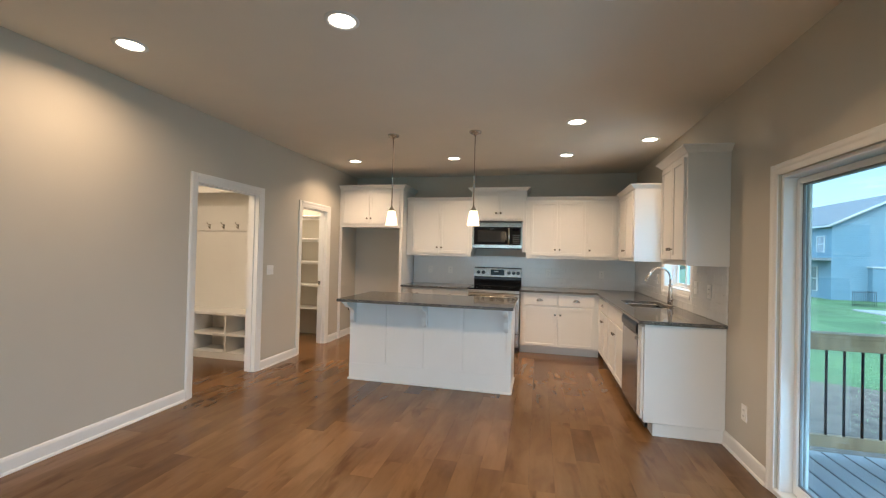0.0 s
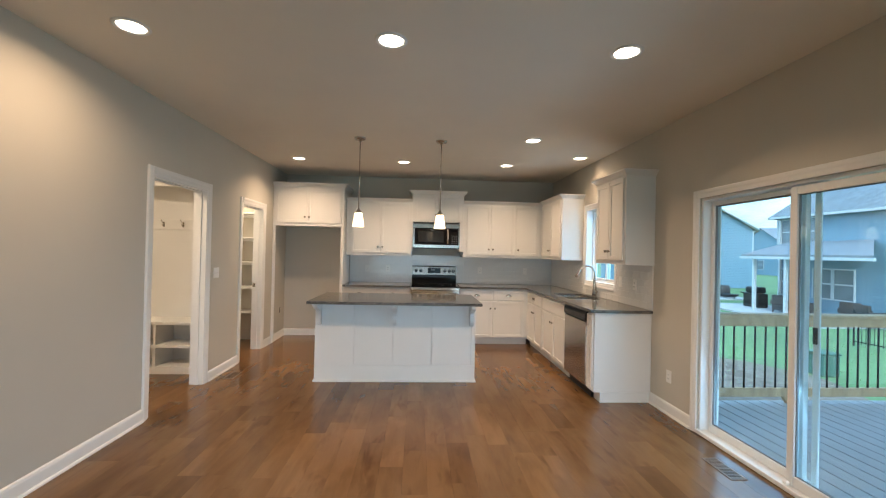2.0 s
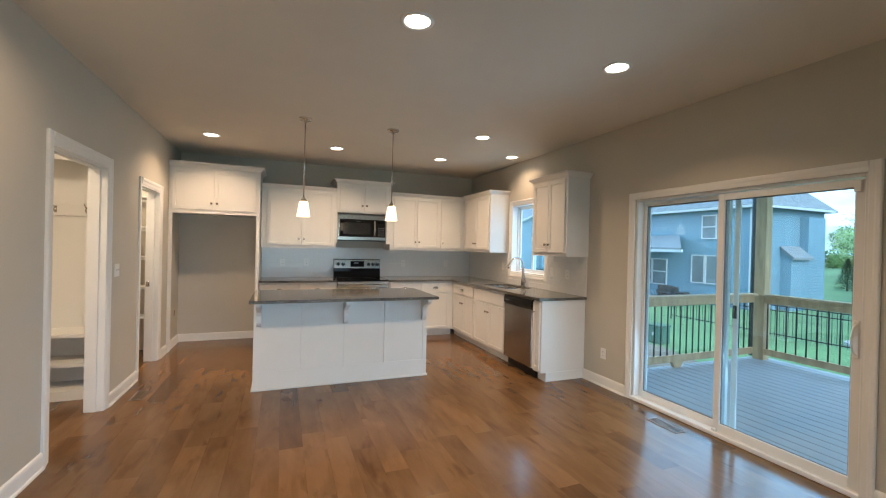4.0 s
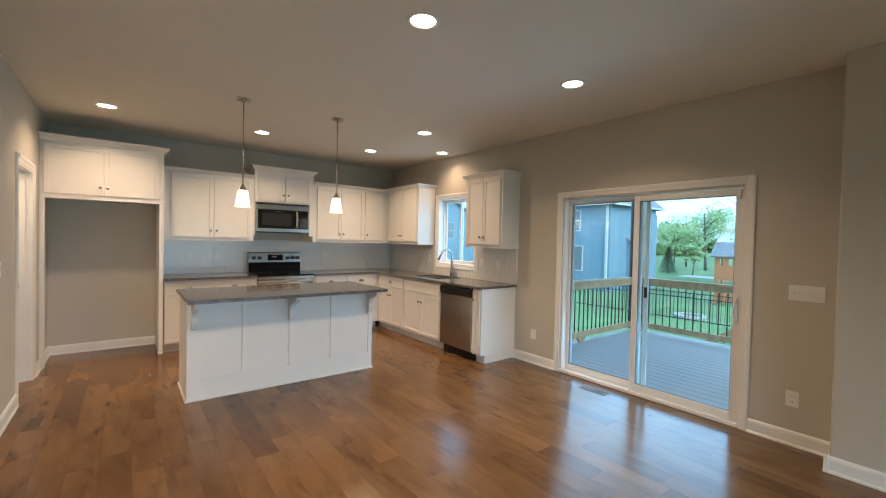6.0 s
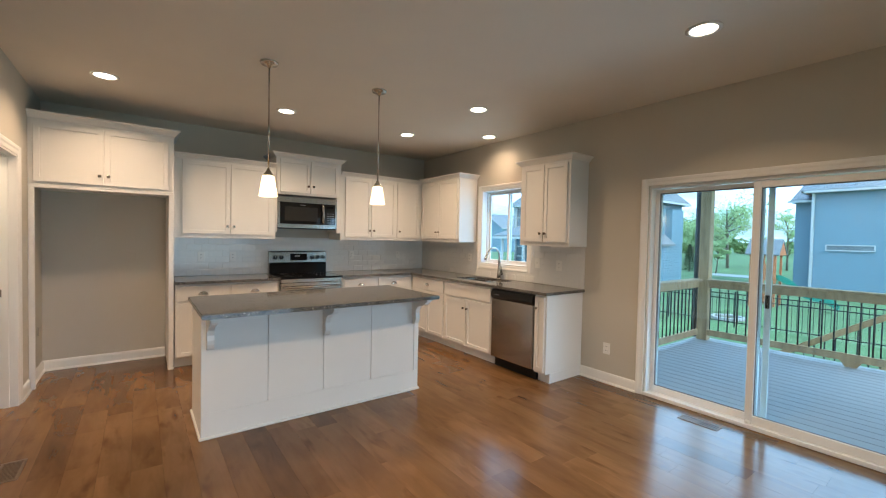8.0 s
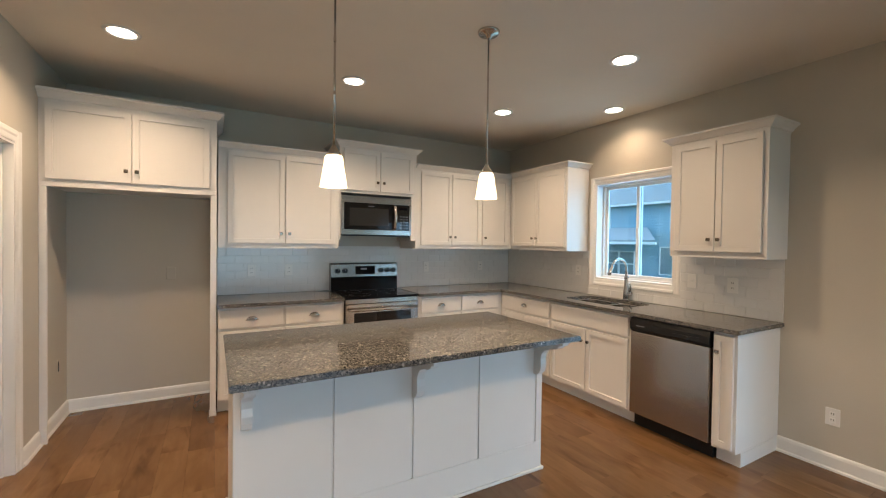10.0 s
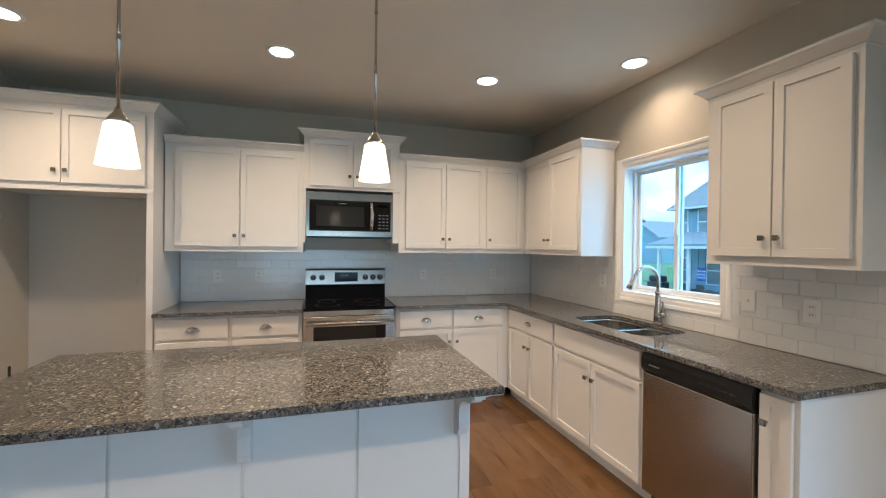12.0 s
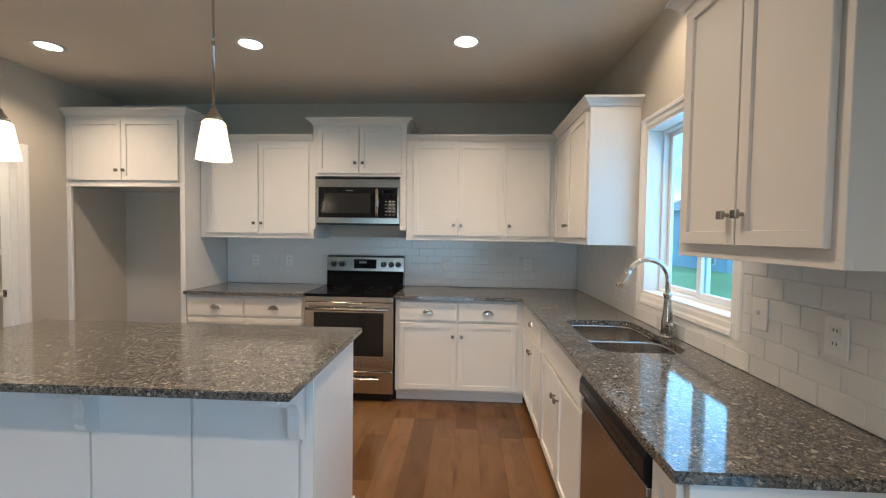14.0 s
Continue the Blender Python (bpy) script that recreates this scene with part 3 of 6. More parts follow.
def upper(m, w, depth, z0, z1, doors, label, crown_h=1.0, ends=(False, False), knob_low=True, lip=True):
    """doors: list of (x0, x1, knob side or None)."""
    c = thing("upper_cabinet", m, label, "cabinet", "white kitchen wall cabinets")
    bm = bmesh.new()
    bx(bm, 0, w, 0, depth, z0 + 0.02, z1, 0.0015)
    if lip:
        bx(bm, 0.0, w, 0.0, 0.022, z0, z0 + 0.022, 0.0015)
        bx(bm, 0.0, 0.02, 0.022, depth, z0, z0 + 0.022)
        bx(bm, w - 0.02, w, 0.022, depth, z0, z0 + 0.022)
    part("body", bm, CAB, c)
    for a, b, side in doors:
        d = part("door", shaker(a, b, z0 + 0.045, z1 - 0.028), CAB, c)
        if side:
            put_knob(d, a + 0.03 if side == "l" else b - 0.03, z0 + 0.045 + 0.09)
    crown(c, 0, w, 0, depth, z1 - 0.012, crown_h, *ends)
    return c


def base(m, w, depth, fronts, doors, label, h=0.893, toe=0.10):
    """fronts: drawer fronts (x0, x1, cup?); doors: (x0, x1, knob side)."""
    c = thing("base_cabinet", m, label, "cabinet", "white kitchen base cabinets")
    part("body", box(0, w, 0, depth, toe, h, 0.0015), CAB, c)
    part("toe_kick", box(0, w, 0.07, depth, 0.0, toe - 0.002), CAB, c)
    for a, b, cup in fronts:
        f = part("drawer_front", slab(a, b, 0.715, 0.872), CAB, c)
        if cup:
            put_cup(f, (a + b) / 2, 0.792)
    for a, b, side, top in doors:
        d = part("door", shaker(a, b, 0.122, top), CAB, c)
        if side:
            put_knob(d, a + 0.03 if side == "l" else b - 0.03, top - 0.11)
    return c


# ---------- kitchen wall run ----------
YF = 6.775          # face frame of the base cabinets on the kitchen wall
YU = 6.972          # face frame of the wall cabinets
base(pose(-1.50, YF, 0), 1.06, YB - YF - 0.003, [(0.012, 0.508, True), (0.532, 1.032, True)], [(0.012, 0.508, "r", 0.695), (0.532, 1.032, "l", 0.695)], "white two-drawer base cabinet with shaker doors beside the range")
base(pose(0.345, YF, 0), 1.103, YB - YF - 0.003, [(0.035, 0.52, True), (0.54, 1.032, True)], [(0.035, 0.523, "r", 0.695), (0.537, 1.032, "l", 0.695)], "white two-drawer base cabinet with shaker doors beside the range")
upper(pose(-1.50, YU, 0), 1.055, YB - YU - 0.003, 1.392, 2.275, [(0.075, 0.545, "r"), (0.555, 1.015, "l")], "white two-door shaker wall cabinet over the counter", 0.75)
upper(pose(0.402, YU, 0), 1.33, YB - YU - 0.003, 1.392, 2.275, [(0.062, 0.453, "r"), (0.459, 0.850, "l"), (0.882, 1.262, "l")], "white three-door shaker wall cabinet over the counter", 0.75)


def hood_cabinet():
    c = upper(pose(-0.444, YU - 0.012, 0), 0.844, YB - YU + 0.009, 1.935, 2.418, [(0.045, 0.418, "r"), (0.426, 0.80, "l")], "short white two-door cabinet above the microwave", 0.82, (True, True), lip=False)
    part("side_filler", box(0.0, 0.017, 0.006, 0.40, 1.48, 1.955, 0.0015), CAB, c)
    part("side_filler", box(0.788, 0.844, 0.006, 0.40, 1.48, 1.955, 0.0015), CAB, c)


hood_cabinet()


def fridge_surround():
    c = thing("fridge_surround_cabinet", pose(XL + 0.002, 6.77, 0), "tall white cabinet surround with an empty refrigerator bay", "cabinet", "white kitchen wall cabinets")
    w = 1.085
    part("body", box(0.0, w, 0, YB - 6.773, 1.845, 2.44, 0.0015), CAB, c)
    part("bottom_rail", box(0.0, w, -0.004, 0.02, 1.825, 1.862, 0.002), CAB, c)
    part("side_panel", box(w - 0.045, w, 0.0, YB - 6.773, 0, 1.845, 0.0015), CAB, c)
    part("stile", box(0.0, 0.042, 0.0, 0.022, 0, 1.845, 0.0015), CAB, c)
    part("foot_block", box(w - 0.05, w + 0.004, -0.004, 0.10, 0, 0.02, 0.002), CAB, c)
    for a, b, s in ((0.035, 0.522, "r"), (0.528, 1.035, "l")):
        d = part("door", shaker(a, b, 1.878, 2.405), CAB, c)
        put_knob(d, a + 0.03 if s == "l" else b - 0.03, 1.965)
    crown(c, 0, w, 0, YB - 6.773, 2.425, 1.0, False, True)


fridge_surround()

# ---------- sink wall run (faces west): local x runs south ----------
XF = 1.448
XU = 1.722


def east(y, x=XF):
    return pose(x, y, 0, 0, 0, -90)


corner = base(east(6.774), 0.819, XR - XF - 0.003, [(0.05, 0.80, True)], [(0.05, 0.42, "r", 0.695), (0.43, 0.80, "l", 0.695)], "white one-drawer base cabinet with two shaker doors in the corner")


part("toe_kick", box(-0.073, -0.001, 0.07, 0.10, 0.0, 0.098), CAB, corner)


def sink_base():
    c = base(east(5.952), 0.905, XR - XF - 0.003, [(0.02, 0.885, False)], [(0.02, 0.448, "r", 0.695), (0.458, 0.885, "l", 0.695)], "white sink base cabinet with false front and two doors", h=0.72)
    part("top_rail", box(0, 0.905, 0, 0.02, 0.721, 0.893), CAB, c)


sink_base()
base(east(4.418), 0.148, XR - XF - 0.003, [], [(0.008, 0.13, "l", 0.872)], "narrow white pull-out base cabinet at the counter end")
upper(east(6.965, XU), 0.935, XR - XU - 0.0002, 1.392, 2.285, [(0.03, 0.462, "r"), (0.468, 0.905, "l")], "white two-door shaker wall cabinet in the corner by the window", 0.85, (False, True))
upper(east(4.918, 1.735), 0.675, XR - 1.7352, 1.382, 2.285, [(0.045, 0.344, "r"), (0.350, 0.645, "l")], "white two-door shaker wall cabinet between window and patio door", 0.85, (True, True))


def dishwasher():
    c = thing("dishwasher", east(5.042), "stainless steel dishwasher with a black control strip", "dishwasher")
    w = 0.616
    part("tub", box(0.004, w - 0.004, 0.02, 0.57, 0.11, 0.885), BLACKP, c)
    part("door", box(0.004, w - 0.004, -0.022, 0.019, 0.115, 0.775, 0.006, 2), STEELV, c, "brushed stainless steel front")
    p = bmesh.new()
    extrude_profile(p, [(0, 0.778), (-0.016, 0.778), (-0.034, 0.80), (-0.034, 0.85), (-0.020, 0.885), (0, 0.885)], (0.004, 0, 0), (0, 1, 0), (0, 0, 1), (w - 0.008, 0, 0))
    cp = part("control_panel", p, BLACKP, c, "glossy black control strip")
    for k in range(5):
        part("button", box(0.36 + k * 0.04, 0.385 + k * 0.04, -0.0365, -0.033, 0.820, 0.827, 0.001), BLACKP, cp)
    part("badge", box(0.06, 0.13, -0.036, -0.033, 0.822, 0.83), GASKET, cp)
    part("toe_panel", box(0.004, w - 0.004, 0.05, 0.09, 0.0, 0.108), BLACKP, c)


dishwasher()


# ---------- counters ----------
CT0, CT1 = 0.896, 0.926


def slab_poly(name, pts, z0, z1, material, hole=None):
    """Flat stone slab from an outline, with an optional rectangular cut-out with rounded corners."""
    bm = bmesh.new()
    vs = [bm.verts.new((x, y, z1)) for x, y in pts]
    es = [bm.edges.new((vs[k], vs[(k + 1) % len(vs)])) for k in range(len(vs))]
    if hole:
        hx0, hx1, hy0, hy1, r = hole
        hp = []
        for cx, cy, a0 in ((hx1 - r, hy1 - r, 0), (hx0 + r, hy1 - r, 90), (hx0 + r, hy0 + r, 180), (hx1 - r, hy0 + r, 270)):
            for k in range(6):
                a = radians(a0 + 18 * k)
                hp.append((cx + r * math.cos(a), cy + r * math.sin(a)))
        hv = [bm.verts.new((x, y, z1)) for x, y in hp]
        es += [bm.edges.new((hv[k], hv[(k + 1) % len(hv)])) for k in range(len(hv))]
    bmesh.ops.triangle_fill(bm, use_beauty=True, edges=es)
    ret = bmesh.ops.extrude_face_region(bm, geom=list(bm.faces))
    bmesh.ops.translate(bm, verts=[g for g in ret["geom"] if isinstance(g, bmesh.types.BMVert)], vec=(0, 0, z0 - z1))
    bmesh.ops.recalc_face_normals(bm, faces=bm.faces)
    rim = [e for e in bm.edges if abs(e.verts[0].co.z - e.verts[1].co.z) < 1e-6 and len(e.link_faces) == 2 and abs(e.link_faces[0].normal.z) + abs(e.link_faces[1].normal.z) < 1.5 and abs(e.link_faces[0].normal.z) + abs(e.link_faces[1].normal.z) > 0.5]
    bmesh.ops.bevel(bm, geom=rim, offset=0.004, segments=2, affect="EDGES")
    return mesh_of(name, bm, material)


SINK = (1.555, 1.955, 5.20, 5.90, 0.085)
c1 = new("countertop", slab_poly("countertop", [(-1.503, YB - 0.002), (-1.503, 6.725), (-0.442, 6.725), (-0.442, YB - 0.002)], CT0, CT1, GRANITE))
tagged(c1, "dark speckled granite countertop between refrigerator bay and range", "countertop")
c2 = new("countertop", slab_poly("countertop", [(0.342, YB - 0.002), (0.342, 6.725), (1.40, 6.725), (1.40, 4.248), (XR - 0.002, 4.248), (XR - 0.002, YB - 0.002)], CT0, CT1, GRANITE, SINK))
tagged(c2, "dark speckled granite L-shaped countertop with undermount sink cut-out", "countertop")


def sink():
    s = thing("kitchen_sink", pose(0, 0, 0), "stainless steel double-bowl undermount sink", "sink")
    hx0, hx1, hy0, hy1, r = SINK
    mid = 5.52

    def bowl(y0, y1, depth):
        bm = bmesh.new()
        rings = []
        for off, z in ((-0.012, 0.8945), (0.004, 0.8945), (0.004, 0.888), (0.012, 0.895 - depth + 0.03), (0.04, 0.895 - depth)):
            x0, x1, a, b, rr = hx0 + off, hx1 - off, y0 + off, y1 - off, max(0.03, r - off)
            ring = []
            for cx, cy, a0 in ((x1 - rr, b - rr, 0), (x0 + rr, b - rr, 90), (x0 + rr, a + rr, 180), (x1 - rr, a + rr, 270)):
                for k in range(6):
                    t = radians(a0 + 18 * k)
                    ring.append(bm.verts.new((cx + rr * math.cos(t), cy + rr * math.sin(t), z)))
            rings.append(ring)
        n = len(rings[0])
        for p, q in zip(rings, rings[1:]):
            for k in range(n):
                f = bm.faces.new((p[k], p[(k + 1) % n], q[(k + 1) % n], q[k]))
                f.smooth = True
        bm.faces.new(rings[-1])
        return bm
    for y0, y1, dp in ((hy0, mid - 0.008, 0.20), (mid + 0.008, hy1, 0.20)):
        b = part("bowl", bowl(y0, y1, dp), STEEL, s)
        part("drain", cyl(bmesh.new(), (hx0 + hx1) / 2, (y0 + y1) / 2, 0.895 - dp + 0.004, 0.045, 0.006), CHROME, b)


sink()


def faucet():
    f = thing("faucet", pose(1.985, 5.50, CT1), "satin nickel pull-down gooseneck faucet behind the sink", "faucet")
    bm = bmesh.new()
    lathe(bm, [(0.0, 0.0), (0.031, 0.0), (0.032, 0.004), (0.031, 0.010), (0.0265, 0.013), (0.0265, 0.016), (0.028, 0.020), (0.0265, 0.06), (0.0265, 0.085), (0.022, 0.115), (0.0185, 0.16), (0.0175, 0.205), (0.0185, 0.216), (0.022, 0.221), (0.022, 0.230), (0.016, 0.235), (0.0, 0.236)])
    part("base", bm, NICKEL, f)
    pts = [(0, 0, 0.20), (0, 0, 0.30)]
    for k in range(1, 13):
        a = math.pi * k / 12 * 0.86
        pts.append((-0.105 + 0.105 * math.cos(a), 0, 0.30 + 0.105 * math.sin(a)))
    part("spout", tube(bmesh.new(), pts, 0.0125, 16), NICKEL, f)
    p = Vector(pts[-1])
    dv = (p - Vector(pts[-2])).normalized()
    hd = part("spray_head", tube(bmesh.new(), [p - dv * 0.005, p + dv * 0.02, p + dv * 0.07, p + dv * 0.10], [0.0135, 0.015, 0.017, 0.019], 16), NICKEL, f)
    part("spray_button", box(p.x - 0.03, p.x - 0.022, -0.006, 0.006, p.z - 0.06, p.z - 0.03, 0.002), BLACKP, hd)
    h = bmesh.new()
    cyl(h, 0, -0.036, 0.072, 0.019, 0.03, "y")
    lathe(h, [(0.019, -0.006), (0.021, 0.0), (0.015, 0.010), (0.0, 0.013)], 20, Matrix.Translation((0, -0.050, 0.072)) @ Matrix.Rotation(radians(90), 4, "X"))
    tube(h, [(0, -0.038, 0.080), (0.0, -0.044, 0.105), (-0.004, -0.048, 0.145), (-0.008, -0.046, 0.17)], [0.010, 0.008, 0.0065, 0.0055], 12)
    part("handle", h, NICKEL, f)


faucet()


# ---------- range and microwave ----------
def kitchen_range():
    x0, x1, yf = -0.436, 0.336, 6.745
    r = thing("range", pose(x0, yf, 0), "stainless steel electric range with black glass cooktop", "range")
    w, dp = x1 - x0, YB - yf - 0.01
    part("body", box(0.003, w - 0.003, 0.03, dp - 0.05, 0.03, 0.905), BLACKP, r)
    for fx in (0.04, w - 0.04):
        for fy in (0.08, dp - 0.1):
            part("foot", cyl(bmesh.new(), fx, fy, 0.015, 0.018, 0.03), BLACKP, r)
    top = part("cooktop", box(0.001, w - 0.001, -0.004, dp - 0.055, 0.908, 0.926, 0.005, 2), BLACKG, r, "black ceramic glass cooktop")
    for bxx, byy, br in ((0.20, 0.17, 0.105), (0.57, 0.17, 0.085), (0.20, 0.43, 0.08), (0.57, 0.43, 0.105)):
        bm = bmesh.new()
        lathe(bm, [(br, 0.9265), (br, 0.9268), (br - 0.004, 0.9268), (br - 0.004, 0.9265)], 36, Matrix.Translation((bxx, byy, 0)))
        part("burner_ring", bm, BLACKP, top)
    part("front_band", box(0.004, w - 0.004, 0.0, 0.03, 0.858, 0.905, 0.003), STEEL, r)
    d = bmesh.new()
    yd = -0.012
    bx(d, 0.004, w - 0.004, yd, 0.028, 0.275, 0.855, 0.004)
    door = part("oven_door", d, STEEL, r, "brushed stainless steel oven door")
    part("oven_window", box(0.085, w - 0.085, yd - 0.003, yd + 0.004, 0.40, 0.772, 0.003), DOORGLASS, door, "black glass oven window")
    h = bmesh.new()
    tube(h, [(0.03, yd - 0.045, 0.805), (w - 0.03, yd - 0.045, 0.805)], 0.014, 16)
    for hx in (0.05, w - 0.05):
        cyl(h, hx, yd - 0.022, 0.805, 0.010, 0.046, "y", seg=12)
    part("oven_handle", h, STEEL, door)
    dr = part("drawer", box(0.004, w - 0.004, yd + 0.002, 0.028, 0.075, 0.268, 0.004), STEEL, r, "stainless steel storage drawer")
    # black strip on the face paints the shade inside the recessed pull
    part("drawer_slot_shade", box(0.13, w - 0.13, yd + 0.0005, yd + 0.006, 0.206, 0.228), BLACKP, dr, "finger slot, its shade a painted black strip")
    lip = bmesh.new()
    extrude_profile(lip, [(0.003, 0.200), (-0.010, 0.201), (-0.014, 0.206), (-0.010, 0.210), (0.003, 0.209)], (0.125, yd, 0), (0, 1, 0), (0, 0, 1), (w - 0.25, 0, 0))
    part("drawer_handle", lip, STEEL, dr)
    part("toe_panel", box(0.02, w - 0.02, 0.04, 0.06, 0.0, 0.073), BLACKP, r)
    # back guard
    g = bmesh.new()
    extrude_profile(g, [(dp - 0.09, 0.927), (dp - 0.002, 0.927), (dp - 0.002, 1.225), (dp - 0.055, 1.225), (dp - 0.075, 1.21), (dp - 0.085, 1.075), (dp - 0.07, 1.065)], (0.004, 0, 0), (0, 1, 0), (0, 0, 1), (w - 0.008, 0, 0))
    part("backguard_lower", box(0.006, w - 0.006, dp - 0.094, dp - 0.07, 0.928, 1.066, 0.003), BLACKG, r, "glossy black lower backguard")
    guard = part("backguard", g, STEELD, r, "stainless steel control backguard")
    part("display", box(0.275, 0.495, dp - 0.0895, dp - 0.075, 1.10, 1.19, 0.002), BLACKG, guard, "black clock display")
    part("clock_digits", box(0.33, 0.40, dp - 0.0905, dp - 0.089, 1.150, 1.170), GASKET, guard)
    for kx in (0.075, 0.155, 0.57, 0.645, 0.715):
        k = bmesh.new()
        cyl(k, kx, dp - 0.092, 1.142, 0.026, 0.022, "y", 0.022, 24)
        bx(k, kx - 0.004, kx + 0.004, dp - 0.108, dp - 0.10, 1.12, 1.164, 0.002)
        kb = part("knob", k, BLACKP, guard, "black control knob")
        part("pointer", box(kx - 0.0012, kx + 0.0012, dp - 0.1088, dp - 0.1078, 1.146, 1.162), LABELW, kb)


kitchen_range()


def microwave():
    x0, x1, yf, z0, z1 = -0.425, 0.342, 6.952, 1.520, 1.930
    m = thing("microwave", pose(x0, yf, z0), "stainless steel over-the-range microwave with black door glass", "microwave")
    w, h = x1 - x0, z1 - z0
    part("body", box(0.004, w - 0.004, 0.03, YB - yf - 0.005, 0.004, h - 0.002), BLACKP, m)
    fr = bmesh.new()
    bx(fr, 0, w, 0, 0.03, h - 0.075, h, 0.004)
    bx(fr, 0, w, 0, 0.03, 0.012, 0.068, 0.004)
    bx(fr, 0, 0.03, 0.0005, 0.03, 0.066, h - 0.073, 0.002)
    bx(fr, w - 0.022, w, 0.0005, 0.03, 0.066, h - 0.073, 0.002)
    part("face_frame", fr, STEEL, m, "brushed stainless steel face")
    dg = part("door_glass", box(0.031, 0.578, 0.002, 0.028, 0.069, h - 0.076, 0.003), DOORGLASS, m, "black glass door")
    part("door_window", box(0.085, 0.505, 0.0005, 0.004, 0.105, h - 0.125, 0.002), MESHG, dg, "dark perforated window")
    cpn = part("control_panel", box(0.588, w - 0.023, 0.002, 0.028, 0.069, h - 0.076, 0.003), DOORGLASS, m, "black glass control panel")
    for r_ in range(5):
        for c_ in range(3):
            part("button", box(0.635 + c_ * 0.034, 0.657 + c_ * 0.034, 0.0005, 0.003, 0.09 + r_ * 0.03, 0.098 + r_ * 0.03), GASKET, cpn)
    part("clock_display", box(0.622, w - 0.05, 0.0006, 0.003, h - 0.125, h - 0.098), DISPLAY, cpn)
    part("badge", box(0.28, 0.345, 0.0012, 0.003, h - 0.105, h - 0.098), GASKET, dg)
    hd = bmesh.new()
    tube(hd, [(0.565, 0.0, h - 0.085), (0.567, -0.026, h - 0.10), (0.572, -0.036, h / 2), (0.567, -0.026, 0.09), (0.565, 0.0, 0.075)], [0.014, 0.016, 0.017, 0.016, 0.014], 14)
    part("handle", hd, STEEL, m, "curved stainless steel handle")
    part("vent_grille", box(0.02, w - 0.02, 0.004, 0.05, 0.0, 0.0115), BLACKP, m)


microwave()


# ---------- island ----------
def island():
    x0, x1, y0, y1 = -1.455, 0.338, 4.893, 5.48
    i = thing("kitchen_island", pose(0, 0, 0), "white panelled kitchen island with bracketed overhang", "kitchen island")
    part("body", box(x0 + 0.004, x1 - 0.004, y0 + 0.012, y1, 0.0, 0.894), CAB, i)
    part("bottom_board", box(x0, x1, y0, y0 + 0.0118, 0.0, 0.185, 0.001), CAB, i)
    xs = [x0, -1.02, -0.59, -0.16, 0.285, x1]
    for a, b in zip(xs, xs[1:]):
        part("front_panel", box(a + (0.006 if a > x0 else 0), b - (0.006 if b < x1 else 0), y0 + 0.0005, y0 + 0.0118, 0.1855, 0.894, 0.0012), CAB, i)
    part("side_panel", box(x0 - 0.001, x0 + 0.0035, y0 + 0.0125, y1 - 0.01, 0.0, 0.894), CAB, i)
    part("side_panel", box(x1 - 0.0035, x1 + 0.001, y0 + 0.0125, y1 - 0.01, 0.0, 0.894), CAB, i)
    sh = bmesh.new()
    bx(sh, x0 - 0.014, x1 + 0.014, y0 - 0.014, y0, 0.0, 0.02, 0.005, 2)
    bx(sh, x0 - 0.014, x0 - 0.001, y0, y1, 0.0, 0.02, 0.005, 2)
    bx(sh, x1 + 0.001, x1 + 0.014, y0, y1, 0.0, 0.02, 0.005, 2)
    part("shoe_moulding", sh, CAB, i)
    prof = [(0, 0), (0.215, 0), (0.215, -0.028), (0.19, -0.034), (0.185, -0.048), (0.16, -0.062), (0.12, -0.072), (0.085, -0.088), (0.062, -0.115), (0.054, -0.150), (0.058, -0.185), (0.056, -0.215), (0.044, -0.242), (0.026, -0.256), (0.0, -0.26)]
    for cx in (-1.405, -0.575, 0.285):
        b = bmesh.new()
        extrude_profile(b, [(-u * 1.14, v) for u, v in prof], (cx - 0.022, y0 - 0.0005, 0.8945), (0, 1, 0), (0, 0, 1), (0.044, 0, 0))
        bx(b, cx - 0.03, cx + 0.03, y0 - 0.255, y0 - 0.001, 0.878, 0.895, 0.002)
        part("corbel", b, CAB, i, "white scrolled wooden bracket")
    for a, b_, s in ((-1.43, -0.86, "r"), (-0.85, -0.27, "l"), (-0.25, 0.32, "r")):
        dbm = shaker(a, b_, 0.122, 0.872)
        bmesh.ops.rotate(dbm, verts=dbm.verts, cent=((a + b_) / 2, 0, 0), matrix=Matrix.Rotation(math.pi, 3, "Z"))
        bmesh.ops.translate(dbm, verts=dbm.verts, vec=(0, y1, 0))
        part("door", dbm, CAB, i)


island()
ct = new("countertop", slab_poly("countertop", [(-1.482, 4.605), (0.368, 4.605), (0.368, 5.545), (-1.482, 5.545)], CT0, CT1, GRANITE))
tagged(ct, "grey-brown speckled granite countertop on the island", "countertop")


# ---------- ceiling lights ----------
def can_light():
    c = thing("recessed_light", pose(0, 0, CEIL), "lit round recessed ceiling light with white trim", "ceiling light", "recessed lights in the ceiling")
    bm = bmesh.new()
    lathe(bm, [(0.098, 0.0), (0.098, -0.004), (0.088, -0.009), (0.075, -0.007), (0.073, -0.002)], 36)
    part("trim_ring", bm, WHITEP, c)
    d = bmesh.new()
    lathe(d, [(0.074, -0.003), (0.05, -0.005), (0.0005, -0.006)], 36)
    part("diffuser", d, LED, c, "glowing warm diffuser")
    return c


can = can_light()
can.matrix_world = pose(*CANS[0], CEIL)
for cx, cy in CANS[1:]:
    copy_thing(can, pose(cx, cy, CEIL))


